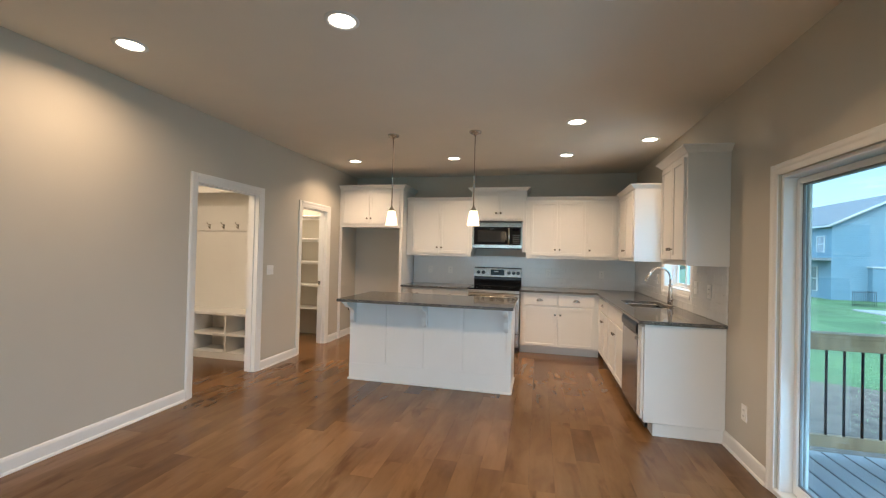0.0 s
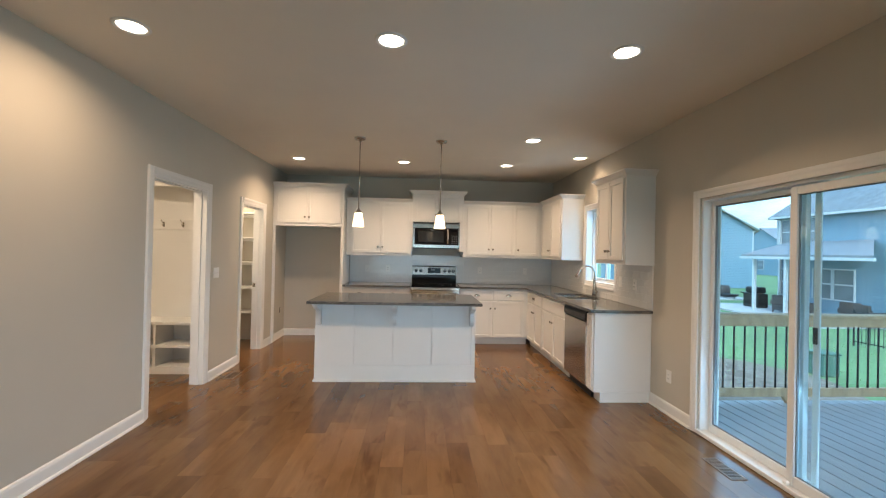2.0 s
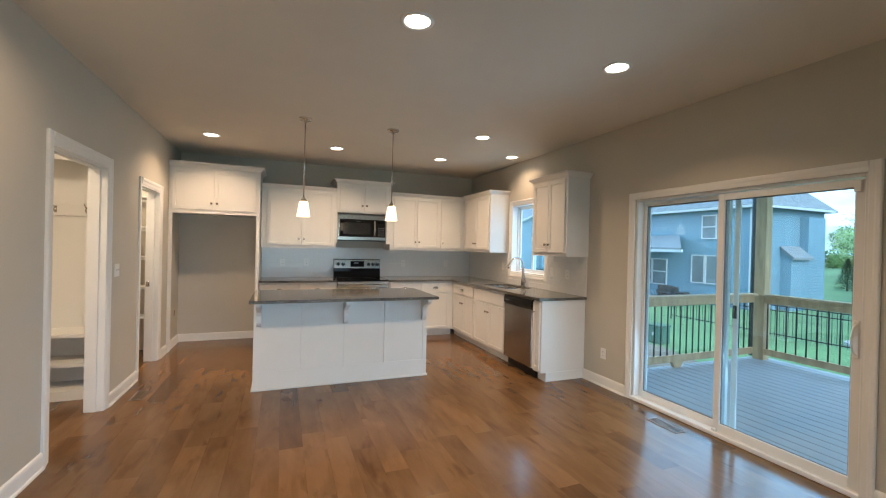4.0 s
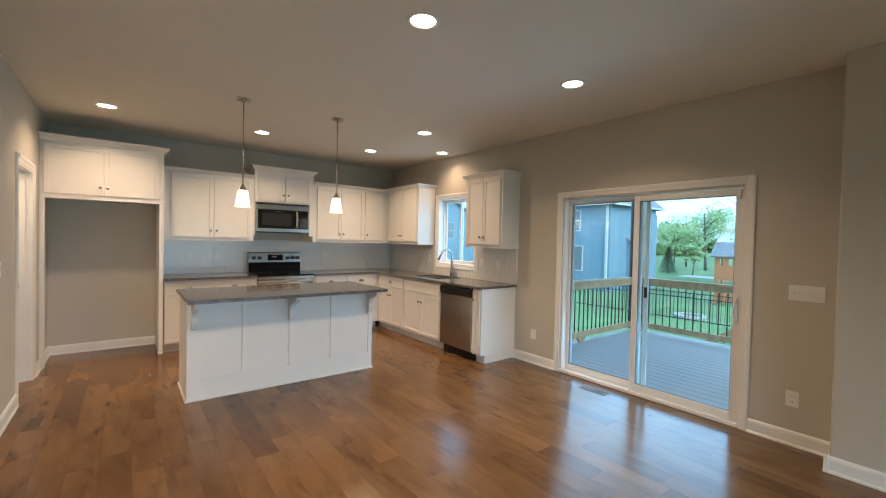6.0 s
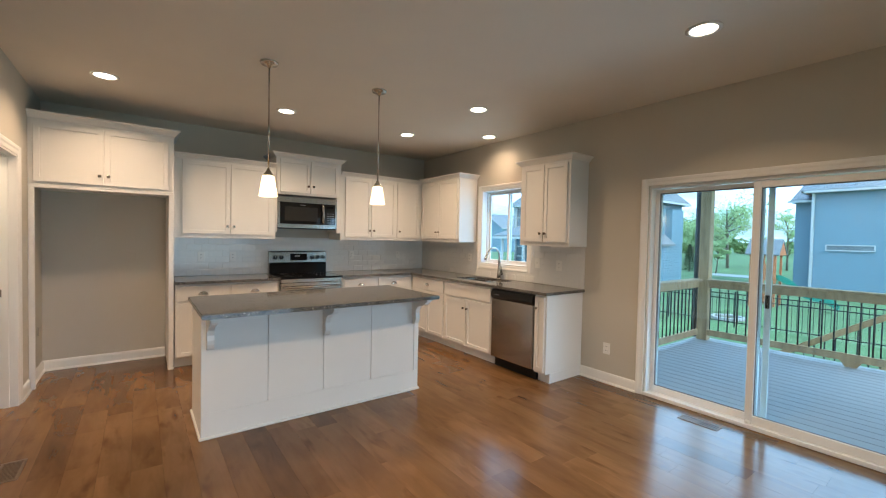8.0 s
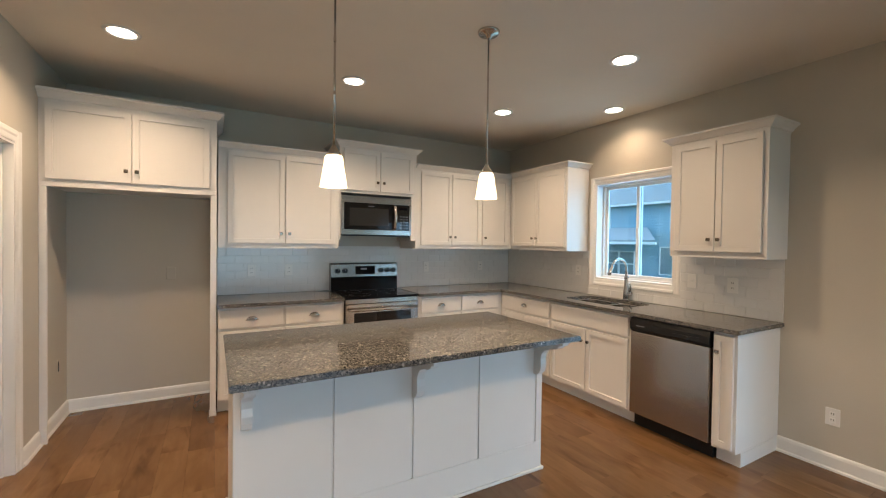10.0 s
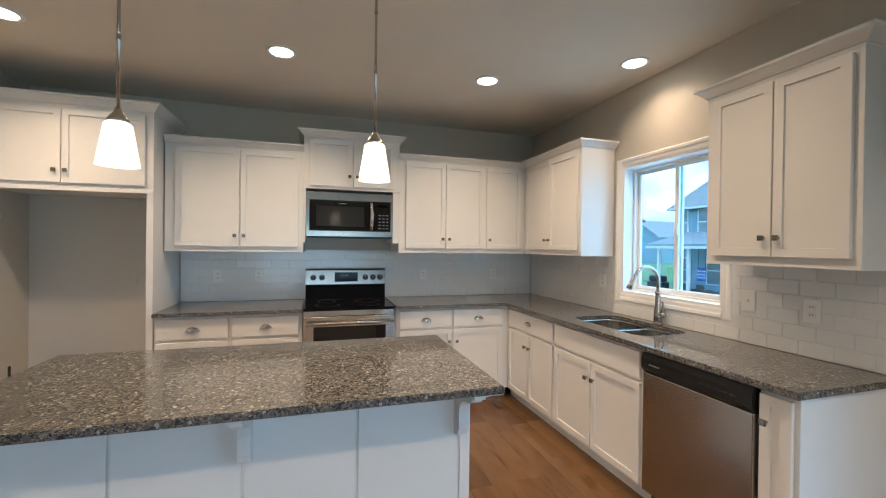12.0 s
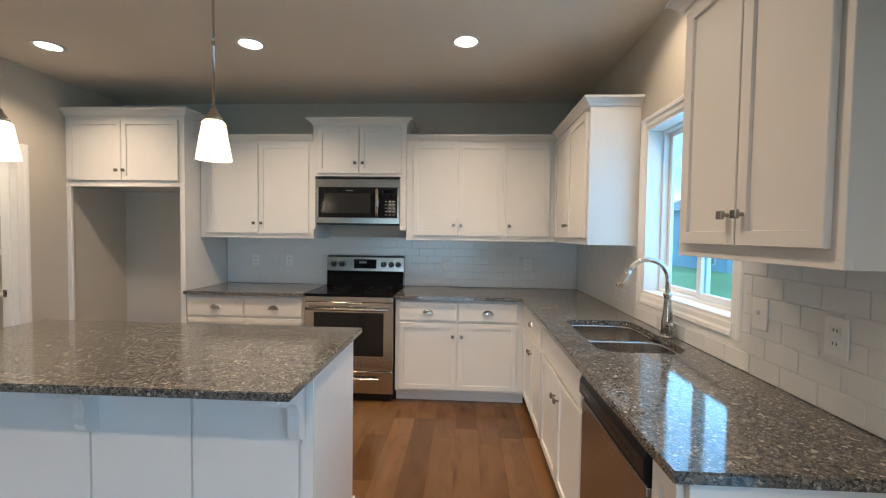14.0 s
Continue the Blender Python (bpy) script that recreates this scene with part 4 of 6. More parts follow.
def pendant():
    p = thing("pendant_light", pose(0, 0, CEIL), "lit pendant with white glass shade on a nickel rod", "pendant light", "pendants over the island")
    bm = bmesh.new()
    lathe(bm, [(0.0, 0.0), (0.066, 0.0), (0.066, -0.006), (0.058, -0.018), (0.022, -0.024), (0.014, -0.04), (0.0, -0.04)], 32)
    part("canopy", bm, NICKEL, p)
    rod = bmesh.new()
    tube(rod, [(0, 0, -0.035), (0, 0, -0.80)], 0.0055, 12)
    for z in (-0.28, -0.54):
        cyl(rod, 0, 0, z, 0.0075, 0.02, seg=12)
    part("rod", rod, NICKEL, p)
    cap = bmesh.new()
    lathe(cap, [(0.0, -0.795), (0.010, -0.795), (0.014, -0.81), (0.020, -0.818), (0.034, -0.838), (0.036, -0.85), (0.0, -0.85)], 28)
    part("shade_holder", cap, NICKEL, p)
    sh = bmesh.new()
    lathe(sh, [(0.034, -0.848), (0.043, -0.856), (0.053, -0.92), (0.067, -1.004), (0.064, -1.004), (0.050, -0.92), (0.040, -0.862)], 36)
    part("shade", sh, SHADE, p, "glowing white tapered glass shade")
    return p


pn = pendant()
pn.matrix_world = pose(*PENDANTS[0], CEIL)
copy_thing(pn, pose(*PENDANTS[1], CEIL))


# ---------- plates and vents ----------
def plate(m, w, h, gangs, kind, label):
    """Wall plate: local x along the wall, y = 0 on the wall and growing into it."""
    name = "light_switch" if kind == "switch" else "power_outlet"
    p = thing(name, m, label, "switch" if kind == "switch" else "outlet")
    part("cover_plate", box(-w / 2, w / 2, -0.006, 0, -h / 2, h / 2, 0.0025, 2), WHITEP, p)
    for g in range(gangs):
        gx = (g - (gangs - 1) / 2) * 0.046
        if kind == "switch":
            part("toggle", box(gx - 0.005, gx + 0.005, -0.017, -0.0055, -0.004, 0.012, 0.002), WHITEP, p)
        else:
            for gz in (-0.02, 0.02):
                o = part("socket", box(gx - 0.016, gx + 0.016, -0.008, -0.0055, gz - 0.014, gz + 0.014, 0.003, 2), WHITEP, p)
                for sx in (-0.006, 0.006):
                    part("slot", box(gx + sx - 0.0015, gx + sx + 0.0015, -0.0088, -0.0075, gz - 0.004, gz + 0.006), BLACKP, o)
    return p


EAST, NORTH, WEST = -90, 0, 90
plate(pose(XR, 1.472, 1.135, 0, 0, EAST), 0.205, 0.115, 4, "switch", "white four-gang light switch beside the patio door")
plate(pose(XR, 1.53, 0.345, 0, 0, EAST), 0.075, 0.115, 1, "outlet", "white duplex wall outlet above the baseboard")
plate(pose(XR, 3.973, 0.352, 0, 0, EAST), 0.075, 0.115, 1, "outlet", "white duplex wall outlet above the baseboard")
plate(pose(XL, 5.02, 1.18, 0, 0, WEST), 0.12, 0.115, 2, "switch", "white two-gang light switch between the doorways")
TP = 0.012
plate(pose(XR - TP, 4.895, 1.170, 0, 0, EAST), 0.075, 0.118, 1, "switch", "white single light switch on the tiled backsplash")
plate(pose(XR - TP, 4.582, 1.160, 0, 0, EAST), 0.078, 0.118, 1, "outlet", "white duplex outlet on the tiled backsplash")
plate(pose(XR - TP, 6.14, 1.18, 0, 0, EAST), 0.075, 0.118, 1, "outlet", "white outlet on the tiled backsplash by the window")
for ox in (-1.2, -0.85, 0.75, 1.55):
    plate(pose(ox, YB - TP, 1.16), 0.073, 0.115, 1, "outlet", "white outlet on the tiled kitchen backsplash")
bp_ = thing("cover_plate", pose(-1.87, YB, 1.15), "blank cover plate painted like the refrigerator bay wall", "cover plate")
part("plate", box(-0.036, 0.036, -0.006, -0.0005, -0.057, 0.057, 0.002), WALL, bp_)
for sz in (-0.042, 0.042):
    part("screw", cyl(bmesh.new(), 0, -0.0065, sz, 0.003, 0.002, "y", seg=10), WALL, bp_)
wv = thing("water_valve_box", pose(XL, 7.174, 0.45), "small water valve box in the bay wall, recess shade painted near-black", "valve box")
# flat near-black plate on the wall: painted shade of the box's inside
part("recess_shade", box(0.0005, 0.004, -0.018, 0.018, -0.042, 0.042), DARKV, wv)
part("frame", sash(bmesh.new(), 0.0005, 0.007, -0.026, 0.026, -0.05, 0.05, 0.008), WALL, wv)


def vent(x, y, lx, ly, along):
    v = thing("floor_vent", pose(x, y, 0), "brown louvred metal floor vent in the planks", "floor vent", "floor vents")
    bm = bmesh.new()
    for a, b, c, d in ((-lx / 2, lx / 2, -ly / 2, -ly / 2 + 0.016), (-lx / 2, lx / 2, ly / 2 - 0.016, ly / 2), (-lx / 2, -lx / 2 + 0.016, -ly / 2 + 0.016, ly / 2 - 0.016), (lx / 2 - 0.016, lx / 2, -ly / 2 + 0.016, ly / 2 - 0.016)):
        bx(bm, a, b, c, d, 0.0, 0.005, 0.0015)
    part("frame", bm, BRONZE, v)
    # thin near-black plate paints the shade of the open duct half
    part("well_shade", box(-lx / 2 + 0.015, lx / 2 - 0.015, -ly / 2 + 0.015, 0.0, 0.0, 0.0012), DARKV, v)
    part("damper", box(-lx / 2 + 0.015, lx / 2 - 0.015, 0.001, ly / 2 - 0.015, 0.0, 0.0012), BRONZE, v, "closed bronze damper plate")
    n = 14
    span = (ly if along == "y" else lx) - 0.034
    for k in range(n):
        p = -span / 2 + span * (k + 0.5) / n
        if along == "y":
            part("slat", box(-lx / 2 + 0.016, lx / 2 - 0.016, p - 0.004, p + 0.004, 0.0013, 0.0045), BRONZE, v)
        else:
            part("slat", box(p - 0.004, p + 0.004, -ly / 2 + 0.016, ly / 2 - 0.016, 0.0013, 0.0045), BRONZE, v)


vent(1.835, 3.02, 0.115, 0.29, "y")
vent(-2.42, 5.10, 0.115, 0.27, "y")


# ---------- outdoors: materials ----------
GZ = -1.4
DECKM = mat("grey_composite", (0.50, 0.485, 0.48), 0.55, vary=0.10, scale=3, stretch=(14, 1, 1), bump=0.2, bump_scale=30)
TIMBER = mat("treated_pine", (0.62, 0.41, 0.23), 0.7, vary=0.22, scale=2.5, stretch=(6, 6, 1), bump=0.25, bump_scale=30)
IRON = mat("black_iron", (0.02, 0.02, 0.022), 0.45, 0.4, vary=0.1, scale=20)
SHINGLE = mat("grey_shingle", (0.20, 0.212, 0.222), 0.9, vary=0.25, scale=5, bump=0.4, bump_scale=14)
FASCIA = mat("white_fascia", (0.50, 0.51, 0.52), 0.5, vary=0.03)
DARKGLASS = mat("far_window_glass", (0.16, 0.19, 0.21), 0.08, vary=0.2, scale=2)
CONC = mat("patio_concrete", (0.42, 0.41, 0.39), 0.9, vary=0.1, scale=3)
WICKER = mat("dark_wicker", (0.05, 0.04, 0.035), 0.7, vary=0.3, scale=30)
CEDAR = mat("orange_cedar", (0.52, 0.18, 0.075), 0.65, vary=0.2, scale=4, stretch=(1, 1, 5))
SLIDE = mat("green_plastic", (0.03, 0.30, 0.22), 0.3, vary=0.05)
REDP = mat("red_plastic", (0.45, 0.05, 0.04), 0.35, vary=0.05)
BARK = mat("bark", (0.16, 0.13, 0.10), 0.9, vary=0.3, scale=12, bump=0.6, bump_scale=30)
UTIL = mat("utility_green", (0.06, 0.14, 0.10), 0.6, vary=0.1)
BANNER = mat("blue_cloth", (0.03, 0.07, 0.24), 0.8, vary=0.15, scale=6)
PIPE = mat("slate_pipe", (0.11, 0.13, 0.155), 0.5, vary=0.1)
SOIL = mat("bare_soil", (0.20, 0.15, 0.11), 0.95, vary=0.35, scale=4, bump=0.8, bump_scale=12)


def make_siding():
    """Blue-grey lap siding: shallow horizontal courses."""
    m = mat("lap_siding", (0.155, 0.255, 0.315), 0.6, vary=0.06, scale=2)
    n, ln = m.node_tree.nodes, m.node_tree.links
    co, sp = n.new("ShaderNodeTexCoord"), n.new("ShaderNodeSeparateXYZ")
    ln.new(co.outputs["Object"], sp.inputs[0])
    mu, fr = n.new("ShaderNodeMath"), n.new("ShaderNodeMath")
    mu.operation, fr.operation = "MULTIPLY", "FRACT"
    mu.inputs[1].default_value = 1 / 0.16
    ln.new(sp.outputs["Z"], mu.inputs[0])
    ln.new(mu.outputs[0], fr.inputs[0])
    bp = n.new("ShaderNodeBump")
    bp.inputs["Strength"].default_value, bp.inputs["Distance"].default_value = 0.9, 0.02
    bp.invert = True
    ln.new(fr.outputs[0], bp.inputs["Height"])
    ln.new(bp.outputs["Normal"], n["Principled BSDF"].inputs["Normal"])
    return m


SIDING = make_siding()


def make_leaf(name, a, b):
    m = bpy.data.materials.new(name)
    m.use_nodes = True
    n, ln = m.node_tree.nodes, m.node_tree.links
    geo, rp, bs = n.new("ShaderNodeNewGeometry"), n.new("ShaderNodeValToRGB"), n["Principled BSDF"]
    rp.color_ramp.elements[0].color, rp.color_ramp.elements[1].color = (*a, 1), (*b, 1)
    ln.new(geo.outputs["Random Per Island"], rp.inputs["Fac"])
    ln.new(rp.outputs["Color"], bs.inputs["Base Color"])
    bs.inputs["Roughness"].default_value = 0.6
    tl, mx = n.new("ShaderNodeBsdfTranslucent"), n.new("ShaderNodeMixShader")
    ln.new(rp.outputs["Color"], tl.inputs["Color"])
    mx.inputs["Fac"].default_value = 0.5
    ln.new(bs.outputs[0], mx.inputs[1])
    ln.new(tl.outputs[0], mx.inputs[2])
    ln.new(mx.outputs[0], n["Material Output"].inputs["Surface"])
    return m


LEAF = make_leaf("spring_leaf", (0.36, 0.50, 0.22), (0.55, 0.68, 0.38))
LEAFD = make_leaf("woodland_leaf", (0.12, 0.21, 0.06), (0.22, 0.33, 0.11))
NEEDLE = make_leaf("evergreen_needle", (0.03, 0.08, 0.04), (0.08, 0.15, 0.07))


def make_grass():
    m = mat("lawn_grass", (0.120, 0.210, 0.078), 0.9, vary=0.30, scale=0.35, bump=0.8, bump_scale=9)
    return m


GRASS = make_grass()
structure("ground", box(-300, 400, -300, 400, GZ - 0.5, GZ), GRASS, "green mown lawn reaching the horizon")


def grass_tufts():
    """Blades on the lawn beside the deck."""
    rng = random.Random(3)
    verts, faces = [], []
    for _ in range(9000):
        x, y = rng.uniform(5.6, 19), rng.uniform(1.5, 19)
        h, a, w = rng.uniform(0.02, 0.06), rng.uniform(0, 6.28), rng.uniform(0.006, 0.015)
        i = len(verts)
        dx, dy = math.cos(a) * w, math.sin(a) * w
        verts += [(x - dx, y - dy, GZ), (x + dx, y + dy, GZ), (x + rng.uniform(-0.05, 0.05), y + rng.uniform(-0.05, 0.05), GZ + h)]
        faces.append((i, i + 1, i + 2))
    me = bpy.data.meshes.new("grass_blades")
    me.from_pydata(verts, [], faces)
    me.materials.append(LEAF)
    tagged(new("grass_blades", me), "short green grass blades on the lawn", "grass", kind="stuff")


grass_tufts()
sb = bmesh.new()
bmesh.ops.create_circle(sb, cap_ends=True, segments=40, radius=1.0)
for v in sb.verts:
    k = 1 + 0.25 * noise.noise(Vector((v.co.x * 1.5, v.co.y * 1.5, 0)))
    v.co = Vector((6.4 + v.co.x * 3.6 * k, 9.6 + v.co.y * 2.2 * k, GZ + 0.012))
structure("bare_soil", sb, SOIL, "patch of bare brown soil in the lawn")


# ---------- deck ----------
DX0, DX1, DY0, DY1, DZ = XR + 0.165, 5.30, -0.6, 4.42, -0.03


def deck():
    d = thing("deck", pose(0, 0, DZ), "grey composite board deck behind the house", "deck")
    w, x = 0.138, DX0
    me = None
    while x < DX1 - 0.02:
        if me is None:
            bm = box(0, w - 0.011, 0, DY1 - DY0, -0.025, 0)
            es = [e for e in bm.edges if all(abs(v.co.z) < 1e-5 for v in e.verts)]
            bmesh.ops.bevel(bm, geom=es, offset=0.004, segments=1, affect="EDGES")
            me = mesh_of("board", bm, DECKM)
        b = part("board", me, None, d)
        b.location = (x, DY0, 0)
        x += w
    part("rim_joist", box(DX0, DX1 + 0.03, DY1, DY1 + 0.04, -0.25, -0.026), TIMBER, d)
    part("rim_joist", box(DX1, DX1 + 0.04, DY0, DY1, -0.25, -0.026), TIMBER, d)
    # no edge board: near-black filler below the boards, painting the gaps' shade
    part("fascia", box(DX0, DX1, DY0 + 0.01, DY1 - 0.01, -0.24, -0.05), DARKV, d)
    for px in (2.6, 5.15):
        for py in (-0.4, 4.30):
            part("footing_post", box(px - 0.07, px + 0.07, py - 0.07, py + 0.07, GZ - DZ, -0.25), TIMBER, d)


deck()


def railing(name, p0, p1, label, posts=()):
    """Timber rail with round black balusters between two points (x, y)."""
    a, b = Vector((*p0, 0)), Vector((*p1, 0))
    ln = (b - a).length
    r = thing(name, Matrix.Translation((p0[0], p0[1], DZ)) @ Matrix.Rotation(math.atan2(b.y - a.y, b.x - a.x), 4, "Z"), label, "railing", "deck railings")
    part("cap_rail", box(0, ln, -0.07, 0.07, 0.90, 0.935, 0.006, 2), TIMBER, r, "weathered pine cap rail")
    part("top_rail", box(0, ln, -0.02, 0.02, 0.805, 0.899, 0.004), TIMBER, r)
    part("bottom_rail", box(0, ln, -0.02, 0.02, 0.075, 0.165, 0.004), TIMBER, r)
    bl = bmesh.new()
    extrude_profile(bl, [(-0.10, 0.075), (0.10, 0.075), (0.05, 0.002), (-0.05, 0.002)], (ln * 0.48, -0.02, 0), (1, 0, 0), (0, 0, 1), (0, 0.04, 0))
    part("support_block", bl, TIMBER, r)
    bm = bmesh.new()
    tube(bm, [(0, 0, 0.155), (0, 0, 0.815)], 0.009, 8)
    me = mesh_of("baluster", bm, IRON)
    n = int(ln / 0.112)
    for k in range(n):
        o = part("baluster", me, None, r)
        o.location = ((k + 0.5) * ln / n, 0, 0)


railing("deck_railing", (DX0 + 0.01, 4.33), (5.08, 4.33), "pine deck railing with black metal balusters facing the yard")
railing("deck_railing", (5.17, 4.24), (5.17, 0.9), "pine deck railing with black metal balusters above the stair")


def deck_roof():
    r = thing("deck_roof", pose(0, 0, DZ), "timber post and beam roof over the deck", "roof")
    for py in (4.28, -0.35):
        part("post", box(5.13, 5.27, py - 0.07, py + 0.07, 0.0, 2.40, 0.006), TIMBER, r, "square treated pine post")
    part("downspout", tube(bmesh.new(), [(5.2, 4.80, 2.60), (5.2, 4.74, 2.52), (5.2, 4.50, 2.46), (5.2, 4.42, 2.38), (5.2, 4.40, 2.28), (5.2, 4.40, 0.02)], 0.038, 10), PIPE, r, "slate grey downspout beside the post")
    part("beam", box(5.09, 5.25, -0.5, 4.42, 2.402, 2.66, 0.004), TIMBER, r)
    part("beam", box(DX0 + 0.01, 5.088, 4.26, 4.40, 2.43, 2.66, 0.004), TIMBER, r)
    # the shade beneath the roof is put into the soffit's near-black colour
    part("soffit", box(DX0 + 0.01, 5.45, -0.6, 4.55, 2.662, 2.69), DARKV, r, "soffit boards with the shade under the roof painted near-black")
    part("roof_slab", box(DX0 + 0.01, 5.5, -0.6, 4.60, 2.692, 2.80), SHINGLE, r)


deck_roof()


def deck_stair():
    s = thing("deck_stair", pose(5.36, 2.0, DZ), "pine stair descending from the deck to the lawn", "stairs")
    n, rise, run = 7, 0.19, 0.28
    for k in range(n):
        part("tread", box(0, 1.0, k * run, k * run + 0.30, -k * rise - 0.19, -k * rise - 0.15, 0.005), TIMBER, s)
    for sx in (-0.02, 1.0):
        bm = bmesh.new()
        extrude_profile(bm, [(0, -0.05), (n * run, -0.05 - n * rise), (n * run, GZ - DZ), (n * run - 0.25, GZ - DZ), (0, -0.40)], (sx, 0, 0), (0, 1, 0), (0, 0, 1), (0.04, 0, 0))
        part("stringer", bm, TIMBER, s)
    slope = -rise / run
    for z0, z1 in ((0.80, 0.90), (0.08, 0.16)):
        bm = bmesh.new()
        extrude_profile(bm, [(0, z0), (0, z1), (n * run, z1 + slope * n * run), (n * run, z0 + slope * n * run)], (1.0, 0, 0), (0, 1, 0), (0, 0, 1), (0.045, 0, 0))
        part("stair_rail", bm, TIMBER, s)
    bm = bmesh.new()
    tube(bm, [(1.022, 0, 0.13), (1.022, 0, 0.83)], 0.009, 8)
    me = mesh_of("baluster", bm, IRON)
    for k in range(17):
        o = part("baluster", me, None, s)
        o.location = (0, (k + 0.5) * n * run / 17, slope * (k + 0.5) * n * run / 17)
    part("newel_post", box(0.98, 1.07, n * run, n * run + 0.09, GZ - DZ, -n * rise + 0.95, 0.005), TIMBER, s)


deck_stair()


# ---------- neighbouring houses ----------
def far_window(parent, face, u, z0, w, h, grid=True):
    """A window on a house wall. face: (origin, along, out)."""
    o, al, out = Vector(face[0]), Vector(face[1]), Vector(face[2])

    def slabm(bm, a, b, c, d, t0, t1):
        pts = [o + al * s + Vector((0, 0, z)) + out * t for t in (t0, t1) for s, z in ((a, c), (b, c), (b, d), (a, d))]
        vs = [bm.verts.new(p) for p in pts]
        for f in ((0, 1, 2, 3), (4, 5, 6, 7), (0, 1, 5, 4), (1, 2, 6, 5), (2, 3, 7, 6), (3, 0, 4, 7)):
            bm.faces.new([vs[k] for k in f])
    fr = bmesh.new()
    t = 0.06
    for a, b, c, d in ((u - t, u, z0 - t, z0 + h + t), (u + w, u + w + t, z0 - t, z0 + h + t), (u, u + w, z0 - t, z0), (u, u + w, z0 + h, z0 + h + t)):
        slabm(fr, a, b, c, d, 0.002, 0.07)
    if grid:
        slabm(fr, u, u + w, z0 + h * 0.48, z0 + h * 0.53, 0.03, 0.06)
    bmesh.ops.recalc_face_normals(fr, faces=fr.faces)
    win = part("window", fr, FASCIA, parent, "white framed window")
    pb = bmesh.new()
    slabm(pb, u, u + w, z0, z0 + h, 0.004, 0.03)
    bmesh.ops.recalc_face_normals(pb, faces=pb.faces)
    part("pane", pb, DARKGLASS, win)


def house(x0, x1, y0, y1, eave, ridge, along, label, hip=0.0, over=0.35):
    h = thing("neighbour_house", pose((x0 + x1) / 2, (y0 + y1) / 2, GZ), label, "house", "neighbouring houses")
    cx, cy = (x1 - x0) / 2, (y1 - y0) / 2
    e, r = eave - GZ, ridge - GZ
    bm = bmesh.new()
    if along == "y":
        pr = [(-cx, 0), (cx, 0), (cx, e), (0, r if not hip else e), (-cx, e)]
        extrude_profile(bm, pr, (0, -cy, 0), (1, 0, 0), (0, 0, 1), (0, 2 * cy, 0))
    else:
        pr = [(-cy, 0), (cy, 0), (cy, e), (0, r if not hip else e), (-cy, e)]
        extrude_profile(bm, pr, (-cx, 0, 0), (0, 1, 0), (0, 0, 1), (2 * cx, 0, 0))
    part("wall", bm, SIDING, h, "blue-grey lap siding")
    rb = bmesh.new()
    th = 0.16
    a, b = cx + over, cy + over
    if along == "y":
        sl = (r - e) / cx
        zl = e - over * sl
        lo = [(-a, -b, zl), (-a, b, zl), (a, b, zl), (a, -b, zl)]
        rg = [(0, -b + hip, r), (0, b - hip, r)]
    else:
        sl = (r - e) / cy
        zl = e - over * sl
        lo = [(-a, -b, zl), (a, -b, zl), (a, b, zl), (-a, b, zl)]
        rg = [(-a + hip, 0, r), (a - hip, 0, r)]
    low = [rb.verts.new(p) for p in lo]
    top = [rb.verts.new((p[0], p[1], p[2] + th)) for p in lo]
    g0, g1 = [rb.verts.new((*p[:2], p[2] + th)) for p in rg]
    k0, k1 = [rb.verts.new(p) for p in rg]
    rb.faces.new((top[0], top[1], g1, g0))
    rb.faces.new((top[2], top[3], g0, g1))
    rb.faces.new((low[0], low[1], k1, k0))
    rb.faces.new((low[2], low[3], k0, k1))
    for i, j in ((0, 1), (2, 3)):
        rb.faces.new((low[i], low[j], top[j], top[i]))
    if hip:
        rb.faces.new((top[1], top[2], g1))
        rb.faces.new((top[3], top[0], g0))
        rb.faces.new((low[1], low[2], top[2], top[1]))
        rb.faces.new((low[3], low[0], top[0], top[3]))
    else:
        rb.faces.new((low[0], k0, g0, top[0]))
        rb.faces.new((low[3], k0, g0, top[3]))
        rb.faces.new((low[1], k1, g1, top[1]))
        rb.faces.new((low[2], k1, g1, top[2]))
    bmesh.ops.recalc_face_normals(rb, faces=rb.faces)
    roof = part("roof", rb, SHINGLE, h, "grey shingle roof")
    gt = bmesh.new()
    for i, j in ((0, 1), (2, 3)) + (((1, 2), (3, 0)) if hip else ()):
        p, q = lo[i], lo[j]
        bx(gt, min(p[0], q[0]) - 0.05, max(p[0], q[0]) + 0.05, min(p[1], q[1]) - 0.05, max(p[1], q[1]) + 0.05, zl + 0.0, zl + 0.13)
    part("gutter", gt, FASCIA, roof, "white gutter")
    return h


def rake(h, pts):
    bm = bmesh.new()
    for p, q in zip(pts, pts[1:]):
        tube(bm, [p, q], 0.11, 4)
    part("rake_trim", bm, FASCIA, h)


def downspout(h, x, y, z1):
    part("downspout", box(x - 0.06, x + 0.06, y - 0.06, y + 0.06, 0.1, z1), FASCIA, h, "white downspout")


# house with the covered patio
A = house(21.0, 26.8, 13.9, 23.2, 4.2, 7.2, "y", "two-storey blue-grey house with white windows and covered patio", hip=2.9)
FA = ((-2.9, -4.65, 0), (0, 1, 0), (-1, 0, 0))
for u, z0, w, hh in ((2.05, 3.72, 0.75, 1.22), (6.9, 3.75, 0.85, 1.4), (8.5, 3.75, 0.85, 1.4)):
    far_window(A, FA, u, z0, w, hh)
for u in (1.83, 2.68):
    far_window(A, FA, u, 1.2, 0.70, 1.5, False)
for u in (5.1, 6.2):
    far_window(A, FA, u, 0.9, 0.95, 1.5)
far_window(A, FA, 8.3, 0.9, 0.9, 1.4)
downspout(A, -3.0, -4.5, 5.2)
